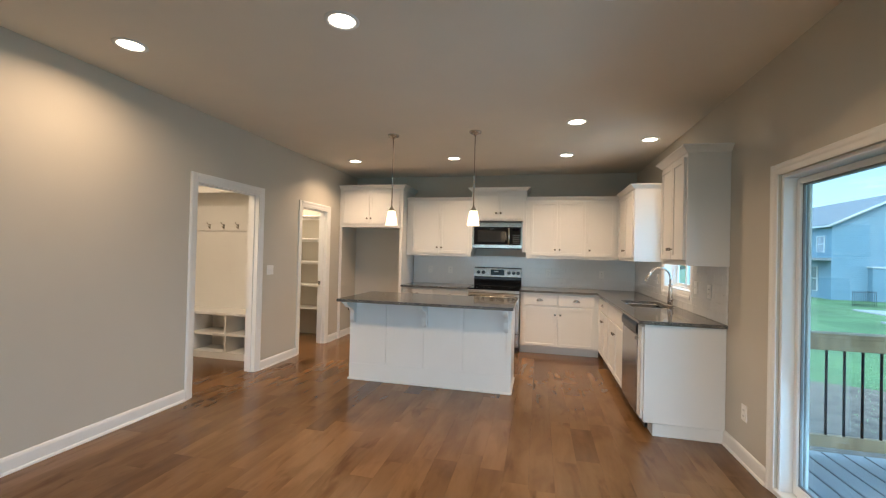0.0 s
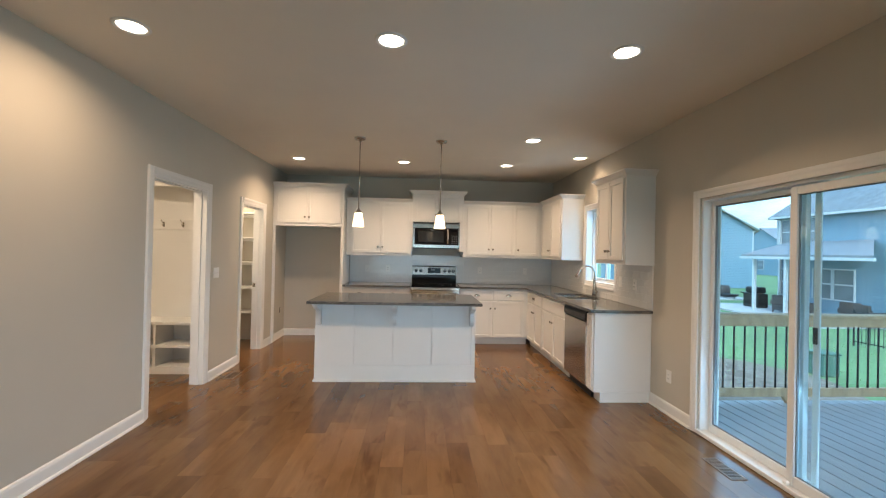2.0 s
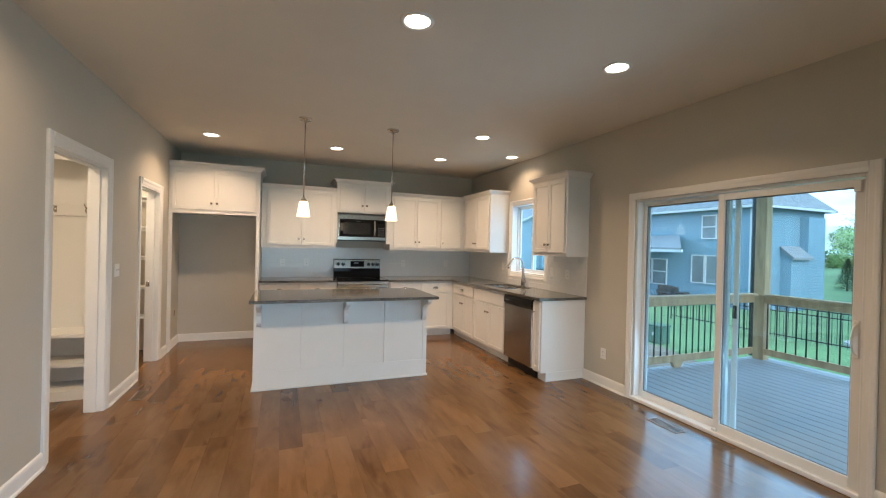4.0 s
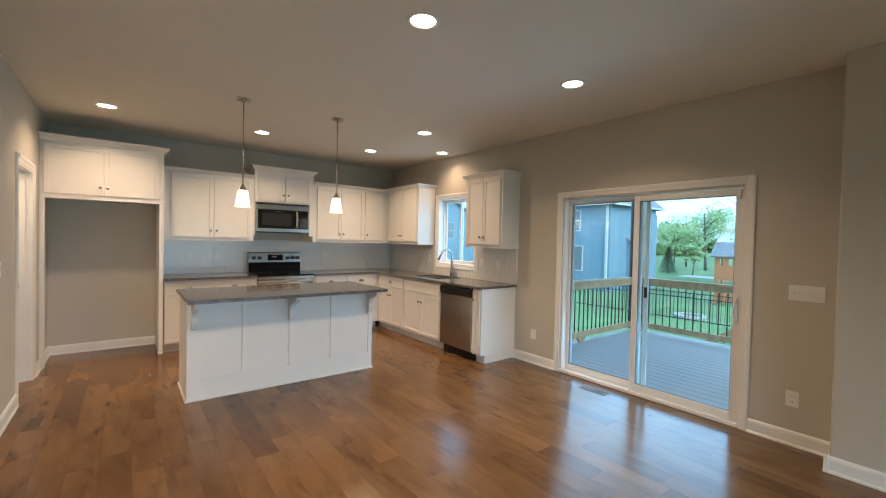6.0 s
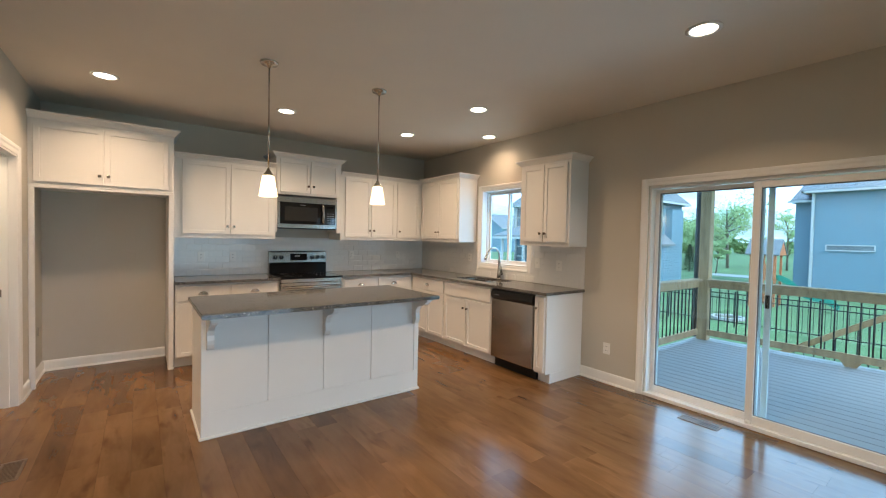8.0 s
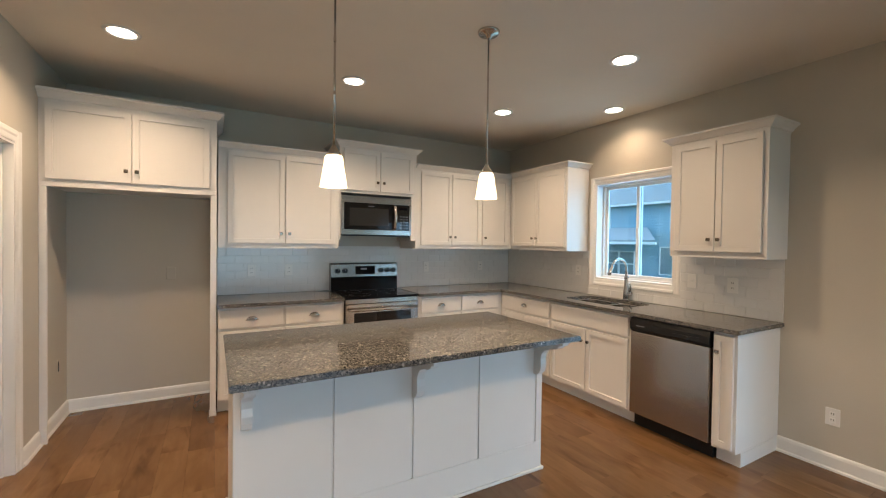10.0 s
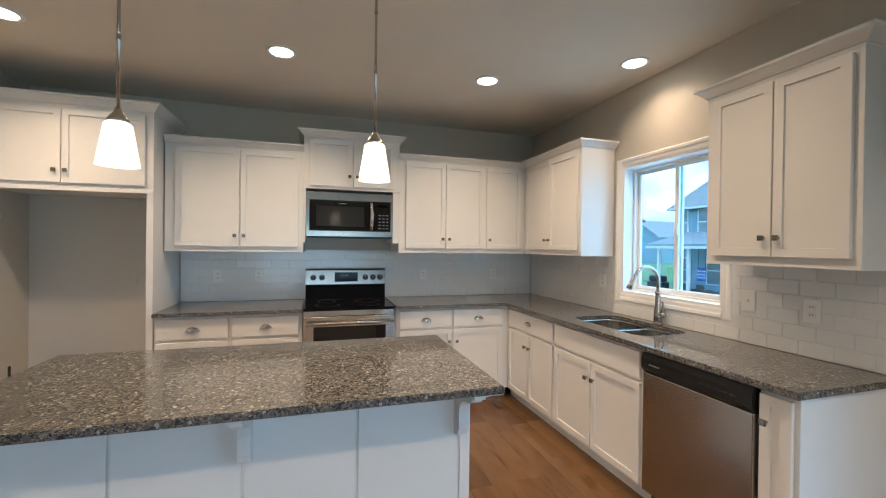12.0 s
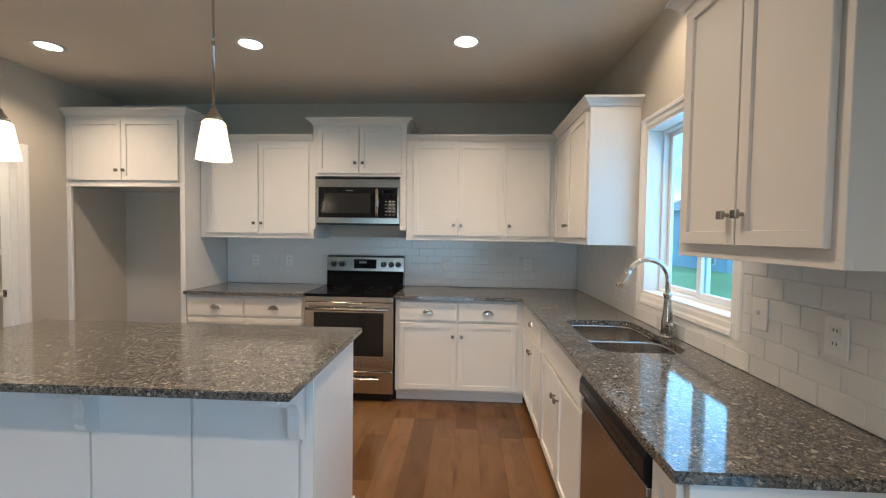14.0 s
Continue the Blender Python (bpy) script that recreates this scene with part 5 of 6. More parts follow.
downspout(A, -3.0, 4.5, 5.2)
sbp = bmesh.new()
extrude_profile(sbp, [(-4.652, 0), (-5.15, 0), (-5.15, 2.75), (-4.652, 3.2)], (-0.9, 0, 0), (0, 1, 0), (0, 0, 1), (1.5, 0, 0))
part("side_bump", sbp, SIDING, A)
srf = bmesh.new()
extrude_profile(srf, [(-4.652, 3.21), (-5.3, 2.63), (-5.3, 2.75), (-4.652, 3.34)], (-1.0, 0, 0), (0, 1, 0), (0, 0, 1), (1.7, 0, 0))
part("side_roof", srf, SHINGLE, A)
part("side_chase", box(0.7, 2.2, -5.05, -4.652, 0, 4.9), SIDING, A)


def covered_patio():
    p = thing("patio_roof", pose(19.6, 20.05, GZ), "low shingled patio roof on white columns", "roof")
    bm = bmesh.new()
    extrude_profile(bm, [(-1.5, 2.95), (1.38, 3.75), (1.38, 3.9), (-1.5, 3.12)], (0, -4.3, 0), (1, 0, 0), (0, 0, 1), (0, 6.8, 0))
    for v in bm.verts:
        if v.co.x > 1 and v.co.y < -4:
            v.co.y += 2.4
    part("roof", bm, SHINGLE, p)
    part("fascia", box(-1.56, -1.44, -4.35, 2.55, 2.88, 3.02), FASCIA, p, "white fascia and gutter")
    for y in (-0.15, 1.8):
        part("column", box(-1.37, -1.23, y - 0.07, y + 0.07, 0.0, 2.9), FASCIA, p, "white square column")
    s = structure("patio_slab", box(16.6, 20.98, 16.5, 24.5, GZ, GZ + 0.09), CONC, "pale concrete patio slab")


covered_patio()


def patio_chair(x, y, rz):
    c = thing("patio_chair", pose(x, y, GZ + 0.09, 0, 0, rz), "dark wicker patio armchair on the slab", "chair", "wicker patio chairs")
    part("seat", box(-0.38, 0.38, -0.38, 0.38, 0.12, 0.42, 0.05, 2), WICKER, c)
    part("backrest", box(-0.38, 0.38, 0.25, 0.40, 0.42, 0.92, 0.05, 2), WICKER, c)
    for s in (-1, 1):
        part("armrest", box(s * 0.38 - 0.07, s * 0.38 + 0.07, -0.38, 0.38, 0.40, 0.64, 0.04, 2), WICKER, c)
    for s in (-1, 1):
        for t in (-1, 1):
            part("leg", box(s * 0.33 - 0.03, s * 0.33 + 0.03, t * 0.33 - 0.03, t * 0.33 + 0.03, 0, 0.12), WICKER, c)


for px, py, rz in ((18.9, 20.6, 100), (18.9, 19.3, 60), (19.4, 17.6, 110), (19.0, 16.6, 80)):
    patio_chair(px, py, rz)


def grill():
    g = thing("barbecue_grill", pose(19.3, 22.9, GZ + 0.09), "black barbecue grill on the patio slab", "grill")
    part("cabinet", box(-0.3, 0.3, -0.55, 0.55, 0.0, 0.8, 0.03), BLACKP, g)
    part("lid", box(-0.3, 0.3, -0.45, 0.45, 0.8, 1.18, 0.12, 3), BLACKP, g)
    part("side_shelf", box(-0.25, 0.25, 0.56, 0.85, 0.74, 0.8, 0.01), BLACKP, g)


grill()
B = house(22.5, 32.0, 38.0, 50.0, 4.35, 6.75, "y", "two-storey pale blue gabled house across the lawn")
FB = ((-4.75, -6.0, 0), (1, 0, 0), (0, -1, 0))
far_window(B, FB, 5.26, 3.2, 0.9, 1.75)
part("side_bump", box(-2.42, -0.62, -6.45, -6.002, 0.0, 2.5), SIDING, B)
part("bump_roof", box(-2.52, -0.52, -6.55, -6.002, 2.502, 2.62), FASCIA, B, "white capped bump-out")
part("meter_box", box(-0.35, -0.05, -6.16, -6.002, 0.9, 1.35, 0.02), FASCIA, B)
rake(B, [(-5.1, -6.36, 5.65), (0, -6.36, 8.25), (5.1, -6.36, 5.65)])
FB2 = ((-4.75, 6.0, 0), (0, -1, 0), (-1, 0, 0))
far_window(B, FB2, 2.0, 3.7, 0.8, 1.2)
far_window(B, FB2, 10.4, 3.7, 0.8, 1.2)
far_window(B, FB2, 9.0, 0.6, 1.4, 1.9)
part("porch_roof", box(-6.4, -4.76, -6.0, -1.5, 3.0, 3.2), SHINGLE, B)
part("porch_post", box(-6.3, -6.15, -5.9, -5.75, 0.0, 2.998), FASCIA, B)
downspout(B, 4.85, -5.9, 5.6)
C = house(30.0, 41.0, -6.5, 8.1, 4.7, 7.6, "y", "two-storey blue-grey house beyond the play set", hip=5.5)
FC = ((-5.5, 7.3, 0), (0, -1, 0), (-1, 0, 0))
far_window(C, FC, 0.75, 2.62, 1.9, 0.24, False)
far_window(C, FC, 5.5, 3.9, 1.0, 1.4)
downspout(C, -5.6, 7.2, 5.9)
part("side_wing", box(-4.9, 3.0, 7.302, 8.15, 0, 5.5), SIDING, C)
wr = bmesh.new()
extrude_profile(wr, [(-5.3, 5.45), (3.4, 5.45), (-0.95, 7.3)], (0, 7.302, 0), (1, 0, 0), (0, 0, 1), (0, 1.12, 0))
wing_roof = part("wing_roof", wr, SHINGLE, C)
part("gutter", box(-5.4, -5.302, 7.302, 8.45, 5.42, 5.54), FASCIA, wing_roof)
for hx, hy in ((62.0, 66.0), (74.0, 58.0), (50.0, 84.0)):
    F = house(hx, hx + 12, hy, hy + 10, 3.9, 7.0, "x", "distant grey house with pale siding")
    far_window(F, ((-6, -5, 0), (1, 0, 0), (0, -1, 0)), 2.5, 3.6, 1.2, 1.4)
    far_window(F, ((-6, -5, 0), (1, 0, 0), (0, -1, 0)), 7.5, 3.6, 1.2, 1.4)
    far_window(F, ((-6, 5, 0), (0, -1, 0), (-1, 0, 0)), 4.0, 1.0, 1.6, 1.6)


# ---------- play set, fence, utility box ----------
def play_set():
    p = thing("play_set", pose(21.9, 8.0, GZ), "orange cedar play tower with green slide and shingled roof", "play set")
    for sx in (-0.65, 0.65):
        for sy in (-0.7, 0.7):
            part("post", box(sx - 0.06, sx + 0.06, sy - 0.06, sy + 0.06, 0, 2.5), CEDAR, p)
    part("platform", box(-0.72, 0.72, -0.77, 0.77, 1.25, 1.35), CEDAR, p)
    for z in (0.12, 0.28, 0.44, 0.60, 0.76):
        part("lower_board", box(-0.74, -0.70, -0.75, 0.75, z, z + 0.14), CEDAR, p)
    for k in range(10):
        y = -0.72 + k * 0.146
        part("fence_board", box(-0.75, -0.715, y, y + 0.132, 1.35, 2.02), CEDAR, p)
    part("upper_rail", box(-0.74, -0.70, -0.76, 0.76, 2.36, 2.52), CEDAR, p)
    part("upper_rail", box(-0.70, 0.70, 0.70, 0.74, 2.36, 2.52), CEDAR, p)
    for y in (-0.58, 0.0, 0.58):
        part("mullion", box(-0.735, -0.705, y - 0.16, y + 0.16, 2.02, 2.36), CEDAR, p)
    bm = bmesh.new()
    extrude_profile(bm, [(-0.98, 2.48), (-0.95, 2.42), (0, 3.12), (0.95, 2.42), (0.98, 2.48), (0, 3.2)], (0, -0.98, 0), (1, 0, 0), (0, 0, 1), (0, 1.96, 0))
    part("roof", bm, SHINGLE, p, "grey-brown shingled roof")
    gb_ = bmesh.new()
    for sy in (-0.94, 0.90):
        extrude_profile(gb_, [(-0.9, 2.44), (0.9, 2.44), (0, 3.08)], (0, sy, 0), (1, 0, 0), (0, 0, 1), (0, 0.04, 0))
    part("gable_board", gb_, CEDAR, p)
    sl = bmesh.new()
    pts = []
    for k in range(13):
        t = k / 12
        pts.append((-0.25 - 0.2 * t, -0.75 - 3.2 * t, 1.32 - 1.15 * (t ** 0.85) + 0.10 * math.sin(t * 9.4)))
    secs = []
    for q in pts:
        secs.append([sl.verts.new((q[0] + u, q[1], q[2] + v)) for u, v in ((-0.28, 0.2), (-0.24, 0.0), (0.24, 0.0), (0.28, 0.2), (0.25, -0.04), (-0.25, -0.04))])
    for a, b in zip(secs, secs[1:]):
        for k in range(6):
            sl.faces.new((a[k], a[(k + 1) % 6], b[(k + 1) % 6], b[k]))
    bmesh.ops.recalc_face_normals(sl, faces=sl.faces)
    part("slide", sl, SLIDE, p, "wavy green plastic slide")
    lad = bmesh.new()
    for s in (-0.3, 0.3):
        tube(lad, [(-1.35, 0.2 + s, 0.0), (-0.76, 0.2 + s, 1.3)], 0.04, 6)
    for k in range(5):
        t = (k + 1) / 6
        bx(lad, -1.35 + 0.59 * t - 0.05, -1.35 + 0.59 * t + 0.05, -0.1, 0.5, 1.3 * t - 0.02, 1.3 * t + 0.02)
    part("ladder", lad, CEDAR, p)
    p.scale = (0.66, 0.66, 0.97)


play_set()


def yard_fence():
    f = thing("yard_fence", pose(14.5, 0, GZ), "black metal picket fence across the lawn", "fence")
    for z in (0.15, 0.95, 1.12):
        part("rail", box(-0.015, 0.015, 2.5, 13.3, z, z + 0.03), IRON, f)
    for k in range(6):
        y = 2.5 + k * 2.16
        part("post", box(-0.018, 0.018, y - 0.018, y + 0.018, 0, 1.22), IRON, f)
    bm = bmesh.new()
    for k in range(83):
        y = 2.6 + k * 0.129
        bx(bm, -0.006, 0.006, y - 0.006, y + 0.006, 0.1, 1.14)
    tagged(part("pickets", bm, IRON, f), kind="stuff")


yard_fence()


ub = thing("utility_box", pose(9.9, 10.0, GZ), "green metal utility box on the lawn", "utility box")
part("cabinet", box(-0.22, 0.22, -0.25, 0.25, 0, 0.52, 0.02), UTIL, ub)
part("lid", box(-0.24, 0.24, -0.27, 0.27, 0.522, 0.58, 0.015), UTIL, ub)
part("warning_label", box(-0.226, -0.22, -0.06, 0.04, 0.25, 0.35), LABELW, ub)


# ---------- lawn details ----------
def hanging_banner():
    h = thing("hanging_banner", pose(18.04, 18.9, GZ + 2.88), "blue cloth banner with pale spots hanging under the patio roof", "banner")
    for sy in (-0.2, 0.2):
        part("cord", tube(bmesh.new(), [(0, sy, 0), (0, sy, -0.98)], 0.012, 6), IRON, h)
    part("rod", tube(bmesh.new(), [(0, -0.27, -0.98), (0, 0.27, -0.98)], 0.018, 8), IRON, h)
    cloth = part("cloth", box(-0.008, 0.008, -0.25, 0.25, -1.62, -0.985, 0.003), BANNER, h, "bright blue cloth")
    for k in range(12):
        y, z = -0.18 + 0.12 * (k % 4), -1.12 - 0.16 * (k // 4)
        part("spot", cyl(bmesh.new(), -0.010, y + 0.03 * ((k // 4) % 2), z, 0.035, 0.006, "x", seg=10), LABELW, cloth)


hanging_banner()
structure("patio_slab_far", box(19.0, 23.2, 27.0, 30.2, GZ, GZ + 0.07), CONC, "pale concrete pad on the lawn")
pl = thing("planter_barrel", pose(22.2, 29.1, GZ + 0.07), "dark grey barrel planter on the concrete pad", "planter")
part("barrel", lathe(bmesh.new(), [(0.0, 0.0), (0.34, 0.0), (0.42, 0.35), (0.40, 0.78), (0.37, 0.80), (0.36, 0.72), (0.0, 0.70)], 20), WICKER, pl)
part("soil", cyl(bmesh.new(), 0, 0, 0.72, 0.35, 0.06, seg=18), SOIL, pl)
fp = thing("fire_pit", pose(21.6, 27.7, GZ + 0.07), "low dark round fire pit on the concrete pad", "fire pit")
part("bowl", lathe(bmesh.new(), [(0.0, 0.08), (0.30, 0.10), (0.52, 0.26), (0.55, 0.28), (0.53, 0.30), (0.28, 0.16), (0.0, 0.14)], 24), IRON, fp)
for k in range(4):
    part("leg", tube(bmesh.new(), [(0.30 * math.cos(k * 1.571), 0.30 * math.sin(k * 1.571), 0.11), (0.36 * math.cos(k * 1.571), 0.36 * math.sin(k * 1.571), 0.0)], 0.025, 6), IRON, fp)
gf = thing("garden_fence", pose(20.57, 32.75, GZ, 0, 0, 20), "short black picket fence beside the pale blue house", "fence")
for z in (0.12, 0.92):
    part("rail", box(0.0, 1.91, -0.012, 0.012, z, z + 0.03), IRON, gf)
for k in range(14):
    part("picket", box(0.05 + k * 0.139 - 0.009, 0.05 + k * 0.139 + 0.009, -0.009, 0.009, 0.0, 1.06), IRON, gf)
structure("far_path", box(39.2, 42.2, 12.0, 17.6, GZ - 0.1, GZ + 0.02), CONC, "pale concrete path crossing the lawn")


def fire_ring(x, y):
    f = thing("fire_ring", pose(x, y, GZ), "low ring of pale stones on the lawn", "fire ring")
    me = mesh_of("stone", box(-0.10, 0.10, -0.07, 0.07, 0.0, 0.11, 0.025, 2), CONC)
    for k in range(16):
        o = part("stone", me, None, f)
        o.matrix_local = Matrix.Rotation(k * math.tau / 16, 4, "Z") @ pose(0, -0.5, 0, 0, 0, 4 * (k % 3))


fire_ring(16.1, 7.55)


# ---------- trees ----------
def leaf_cloud(rng, centres, n, size):
    verts, faces = [], []
    for _ in range(n):
        c, r = rng.choice(centres)
        d = Vector((rng.gauss(0, 1), rng.gauss(0, 1), rng.gauss(0, 1))).normalized() * r * rng.uniform(0.35, 1.0)
        p = c + Vector((d.x, d.y, d.z * 0.75))
        s = size * rng.uniform(0.6, 1.4)
        u = Vector((rng.gauss(0, 1), rng.gauss(0, 1), rng.gauss(0, 1))).normalized()
        w = u.orthogonal().normalized()
        i = len(verts)
        verts += [p - u * s, p + w * s * 0.6, p + u * s, p - w * s * 0.6]
        faces.append((i, i + 1, i + 2, i + 3))
    return verts, faces


def tree(x, y, h, spread, seed, leaves, leaf, label, size=0.22, open_crown=0.55):
    rng = random.Random(seed)
    t = thing("tree", pose(x, y, GZ), label, "tree", "trees beyond the lawn")
    top = Vector((rng.uniform(-0.3, 0.3), rng.uniform(-0.3, 0.3), h * 0.72))
    bm = bmesh.new()
    tube(bm, [(0, 0, 0), top * 0.4 + Vector((0.1, 0, 0)), top], [h * 0.018, h * 0.013, h * 0.006], 8)
    centres = [(top, spread * 0.34)]
    for k in range(15):
        a = k * 2.4 + rng.uniform(-0.4, 0.4)
        f = rng.uniform(0.30, 0.95)
        st = top * f
        out = spread * rng.uniform(0.45, 0.95) * (1.1 - 0.5 * f)
        en = st + Vector((math.cos(a) * out, math.sin(a) * out, h * rng.uniform(0.08, 0.26)))
        tube(bm, [st, (st + en) / 2 + Vector((0, 0, 0.2)), en], [h * 0.006, h * 0.004, h * 0.0015], 6)
        centres.append((en, spread * rng.uniform(0.18, 0.36)))
        centres.append(((st + en) / 2 + Vector((0, 0, 0.3)), spread * rng.uniform(0.15, 0.25)))
    part("trunk", bm, BARK, t)
    v, f = leaf_cloud(rng, centres, leaves, size)
    me = bpy.data.meshes.new("crown")
    me.from_pydata(v, [], f)
    me.materials.append(leaf)
    part("crown", me, None, t)


tree(52.9, 19.9, 9.6, 5.2, 1, 4600, LEAF, "broad leafy tree with an open spring crown", 0.13)
tree(60.0, 24.8, 8.4, 4.0, 2, 1500, LEAF, "thin leafy tree with gaps in its crown", 0.13)
tree(56.0, 15.2, 7.0, 3.2, 3, 1700, LEAF, "round leafy tree beyond the lawn", 0.12)
tree(42.0, 17.2, 3.6, 1.2, 4, 2200, LEAF, "young bright green tree on the lawn", 0.10)
tree(70.0, 30.5, 7.0, 4.0, 5, 4200, LEAFD, "leafy tree at the field edge", 0.16)
tree(64.0, 11.0, 8.0, 4.0, 6, 2200, LEAF, "leafy tree behind the house", 0.14)


def evergreen(x, y, h, seed):
    rng = random.Random(seed)
    t = thing("evergreen_shrub", pose(x, y, GZ), "small dark conical evergreen on the lawn", "shrub")
    part("trunk", tube(bmesh.new(), [(0, 0, 0), (0, 0, h * 0.9)], [0.07, 0.02], 7), BARK, t)
    verts, faces = [], []
    for _ in range(2600):
        z = rng.uniform(0.03, 1.0)
        r = h * 0.36 * (1.02 - z) * rng.uniform(0.5, 1.1)
        a = rng.uniform(0, 6.28)
        p = Vector((math.cos(a) * r, math.sin(a) * r, z * h))
        u = Vector((math.cos(a), math.sin(a), 0.5)).normalized() * 0.12
        w = Vector((-math.sin(a), math.cos(a), 0)) * 0.05
        i = len(verts)
        verts += [p - w, p + w, p + u]
        faces.append((i, i + 1, i + 2))
    me = bpy.data.meshes.new("crown")
    me.from_pydata(verts, [], faces)
    me.materials.append(NEEDLE)
    part("crown", me, None, t)


evergreen(42.2, 19.6, 2.7, 11)


def far_woods():
    rng = random.Random(9)
    centres = []
    for k in range(110):
        a = radians(-14 + k * 0.95)
        d = rng.uniform(120, 150)
        centres.append((Vector((math.cos(a) * d, math.sin(a) * d, GZ + rng.uniform(1.0, 3.6))), rng.uniform(2.0, 3.8)))
    v, f = leaf_cloud(rng, centres, 16000, 0.7)
    me = bpy.data.meshes.new("far_woods")
    me.from_pydata(v, [], f)
    me.materials.append(LEAFD)
    tagged(new("far_woods", me), "dark green belt of distant woods", "woods", kind="stuff")


far_woods()


# ---------- mudroom ----------
def mud_bench():
    x0, x1, y0, y1 = -4.375, XL - T - 0.004, 5.14, 5.497
    b = thing("mudroom_bench", pose(0, 0, 0), "white built-in bench with open cubbies in the mudroom", "bench")
    part("seat", box(x0, x1, y0 - 0.015, y1, 0.565, 0.60, 0.004, 2), TRIM, b)
    part("base", box(x0, x1, y0, y1, 0.0, 0.085), TRIM, b)
    part("back", box(x0, x1, y1 - 0.012, y1, 0.085, 0.564), INNER, b)
    part("shelf", box(x0, x1, y0 + 0.001, y1 - 0.013, 0.30, 0.33), TRIM, b)
    for cx in (x0 + 0.014, -3.84, -3.32, -2.80):
        part("divider", box(cx - 0.014, cx + 0.014, y0, y1 - 0.013, 0.0855, 0.2995), TRIM, b)
        part("divider", box(cx - 0.014, cx + 0.014, y0, y1 - 0.013, 0.3305, 0.5645), TRIM, b)
    r = thing("coat_rack", pose(0, 5.499, 0), "white wooden rail with nickel coat hooks", "coat rack")
    part("rail", box(x0, x1, -0.02, 0, 1.67, 1.79, 0.003), TRIM, r)
    for hx in (-4.14, -3.91, -3.68, -3.45, -3.22, -2.98):
        h = bmesh.new()
        bx(h, hx - 0.010, hx + 0.010, -0.026, -0.0195, 1.70, 1.765, 0.002)
        tube(h, [(hx, -0.024, 1.75), (hx, -0.05, 1.755), (hx, -0.075, 1.775), (hx, -0.082, 1.79)], 0.005, 10)
        tube(h, [(hx, -0.024, 1.725), (hx, -0.045, 1.715), (hx, -0.055, 1.725), (hx, -0.056, 1.738)], 0.005, 10)
        part("hook", h, NICKEL, r, "double nickel coat hook")
    s = thing("mudroom_shelf", pose(0, 5.497, 0), "white upper shelf above the coat hooks", "shelf")
    part("board", box(x0, x1, -0.36, 0, 2.20, 2.225, 0.002), TRIM, s)
    part("front_edge", box(x0, x1, -0.375, -0.361, 2.15, 2.228, 0.002), TRIM, s)


mud_bench()


def pantry_shelves():
    x0, x1 = -4.375, XL - T - 0.004
    for z in (0.48, 0.865, 1.25, 1.63, 2.01):
        s = thing("pantry_shelf", pose(0, 6.997, z), "white wooden pantry shelf fixed to the wall", "shelf", "pantry shelves")
        part("board", box(x0, x1, -0.30, 0, -0.02, 0.0, 0.002), TRIM, s)
        part("cleat", box(x0, x1, -0.02, -0.001, -0.06, -0.021, 0.002), TRIM, s)


pantry_shelves()
lt = thing("strike_plate", pose(XL - T / 2, PAN[1] - 0.017, 0.93), "dark nickel strike plate on the pantry jamb", "door hardware")
part("plate", box(-0.06, -0.022, -0.004, 0.0, -0.03, 0.03, 0.002), KNOBM, lt)
part("catch", box(-0.05, -0.032, -0.012, -0.0035, -0.014, 0.014, 0.002), KNOBM, lt)

# ---------- tiled backsplash ----------
TW, TH, GAP = 0.1524, 0.0762, 0.0022


def tile_mesh():
    bm = box(0, TW - GAP, -0.008, 0, 0, TH - GAP)
    es = [e for e in bm.edges if all(abs(v.co.y + 0.008) < 1e-5 for v in e.verts)]
    bmesh.ops.bevel(bm, geom=es, offset=0.0015, segments=1, affect="EDGES")
    return mesh_of("tile", bm, TILE)


TILE_ME = tile_mesh()


def tiled(parent, length, z0, z1, hole=None):
    """Running-bond subway tiles in the parent's local x-z plane."""
    row, z = 0, z0
    while z < z1 - 0.01:
        h = min(TH, z1 - z)
        x = -(TW / 2) * (row % 2)
        while x < length - 0.008:
            spans = [(max(x, 0), min(x + TW, length))]
            if hole and z + h > hole[2] + 0.002 and z < hole[3] - 0.002:
                a, b = spans[0]
                spans = [s for s in ((a, min(b, hole[0])), (max(a, hole[1]), b)) if s[1] - s[0] > 0.012]
            for a, b in spans:
                if b - a < 0.012:
                    continue
                t = part("tile", TILE_ME, None, parent)
                t.location = (a, 0, z)
                t.scale = ((b - a - GAP * 0.4) / TW, 1, h / TH)
            x += TW
        z += TH
        row += 1


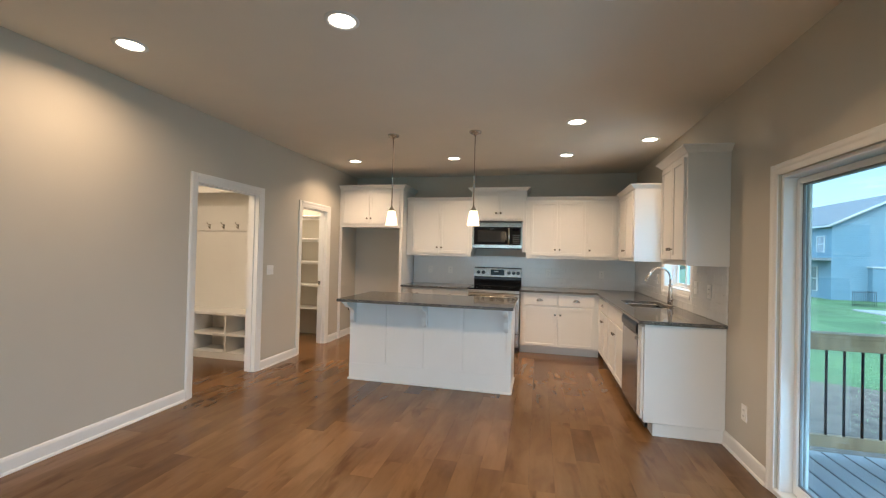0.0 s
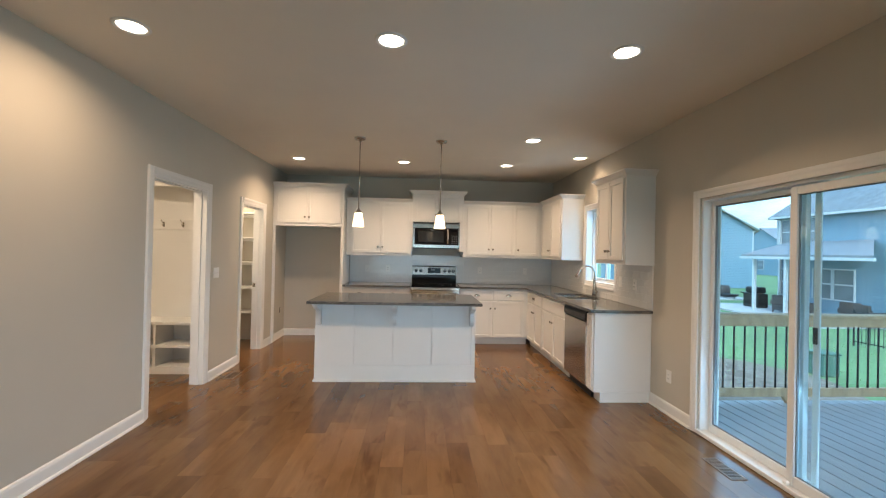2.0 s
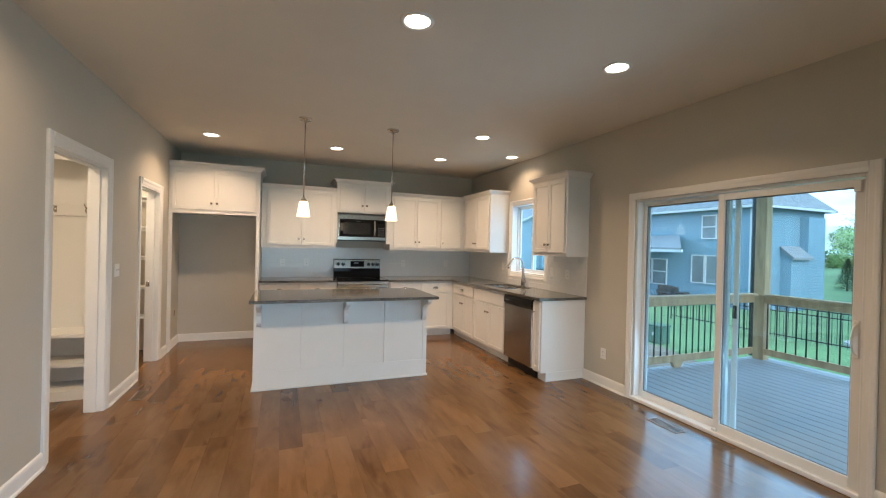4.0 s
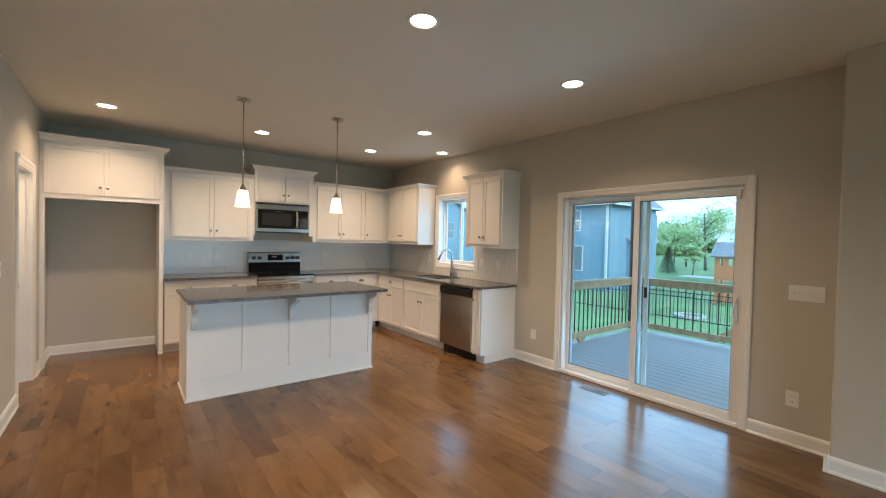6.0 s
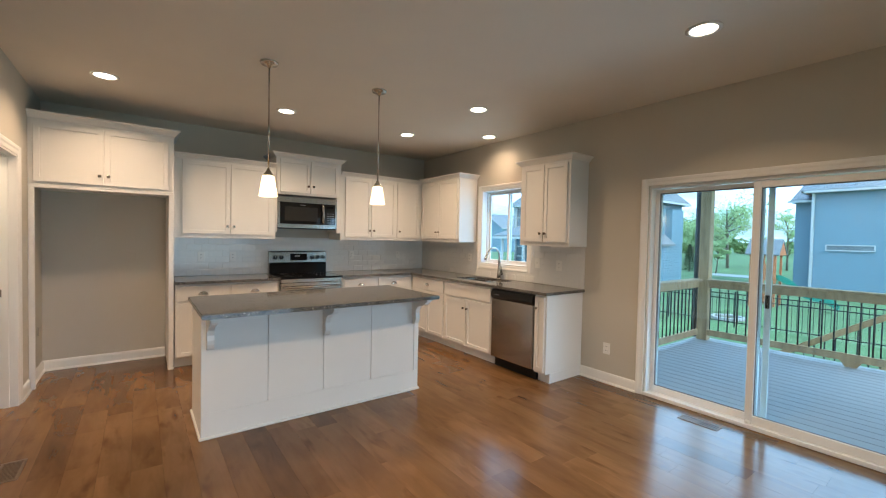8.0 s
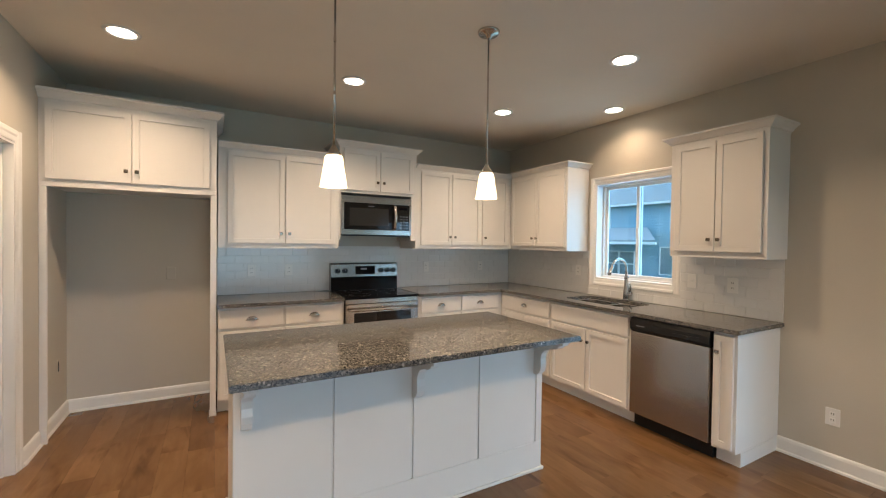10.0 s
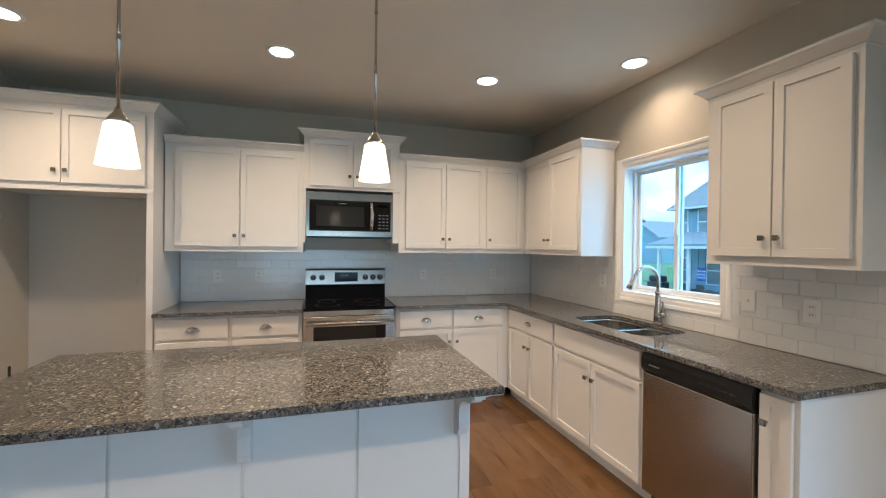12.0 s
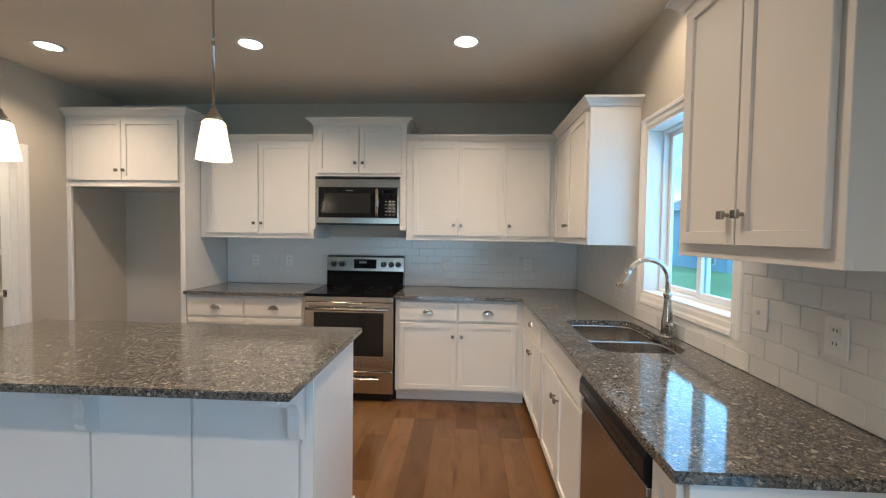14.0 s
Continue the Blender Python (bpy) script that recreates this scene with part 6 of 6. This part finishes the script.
bk = thing("backsplash", pose(-1.50, YB - 0.003, 0), "white glazed subway tile backsplash on the kitchen wall", "backsplash")
part("grout_bed", box(0, 3.53, -0.005, 0.002, CT1 + 0.001, 1.41), GROUT, bk)
tiled(bk, 3.525, CT1 + 0.002, 1.405)
be = thing("backsplash", pose(XR - 0.003, 7.385, 0, 0, 0, -90), "white glazed subway tile backsplash on the sink wall", "backsplash")
hole = (7.385 - WIN[1] - 0.064, 7.385 - WIN[0] + 0.064, WIN[2] - 0.064, 3)
gb = bmesh.new()
bx(gb, 0, hole[0], -0.005, 0.002, CT1 + 0.001, 1.40)
bx(gb, hole[0], hole[1], -0.005, 0.002, CT1 + 0.001, hole[2])
bx(gb, hole[1], 7.385 - 4.255, -0.005, 0.002, CT1 + 0.001, 1.40)
part("grout_bed", gb, GROUT, be)
tiled(be, 7.385 - 4.255, CT1 + 0.002, 1.40, hole)

# ---------- floor planks ----------
floor = tagged(new("floor"), "warm brown hickory plank floor with a satin finish", kind="structure")
PW = 0.160
PLANKS = {}


def plank_mesh(length):
    key = round(length, 2)
    if key not in PLANKS:
        bm = box(0, PW - 0.0006, 0, key - 0.0006, -0.012, 0)
        PLANKS[key] = mesh_of("plank", bm, PLANK)
    return PLANKS[key]


def lay_floor():
    rng = random.Random(7)
    rest = []
    made = 0
    x = -4.40
    while x < XR + 0.01:
        y = YR - rng.uniform(0.0, 1.2)
        while y < YB:
            ln = rng.choice((0.4, 0.55, 0.7, 0.85, 1.0, 1.2, 1.4))
            lo = 3.02 if x < XL - T else YR - 0.1
            if y + ln < lo + 0.05:
                y += ln
                continue
            if y < lo:
                y, ln = lo, y + ln - lo
            ln = min(ln, YB + 0.1 - y)
            near = XL - 0.12 <= x <= XR and 0.2 < y + ln / 2 < 7.4
            if near and made < 300:
                p = part("plank", plank_mesh(ln), None, floor)
                p.location = (x, y, 0)
                made += 1
            else:
                rest.append((x, y, ln))
            y += ln
        x += PW
    verts, faces = [], []
    for x, y, ln in rest:
        i = len(verts)
        a, b, c, d = x, x + PW - 0.0006, y, y + ln - 0.0006
        verts += [(a, c, -0.012), (b, c, -0.012), (b, d, -0.012), (a, d, -0.012), (a, c, 0), (b, c, 0), (b, d, 0), (a, d, 0)]
        faces += [[i + k for k in f] for f in ((0, 3, 2, 1), (4, 5, 6, 7), (0, 1, 5, 4), (1, 2, 6, 5), (2, 3, 7, 6), (3, 0, 4, 7))]
    me = bpy.data.meshes.new("far_planks")
    me.from_pydata(verts, [], faces)
    me.materials.append(PLANK)
    ob = part("far_planks", me, None, floor)
    tagged(ob, kind="stuff")


lay_floor()
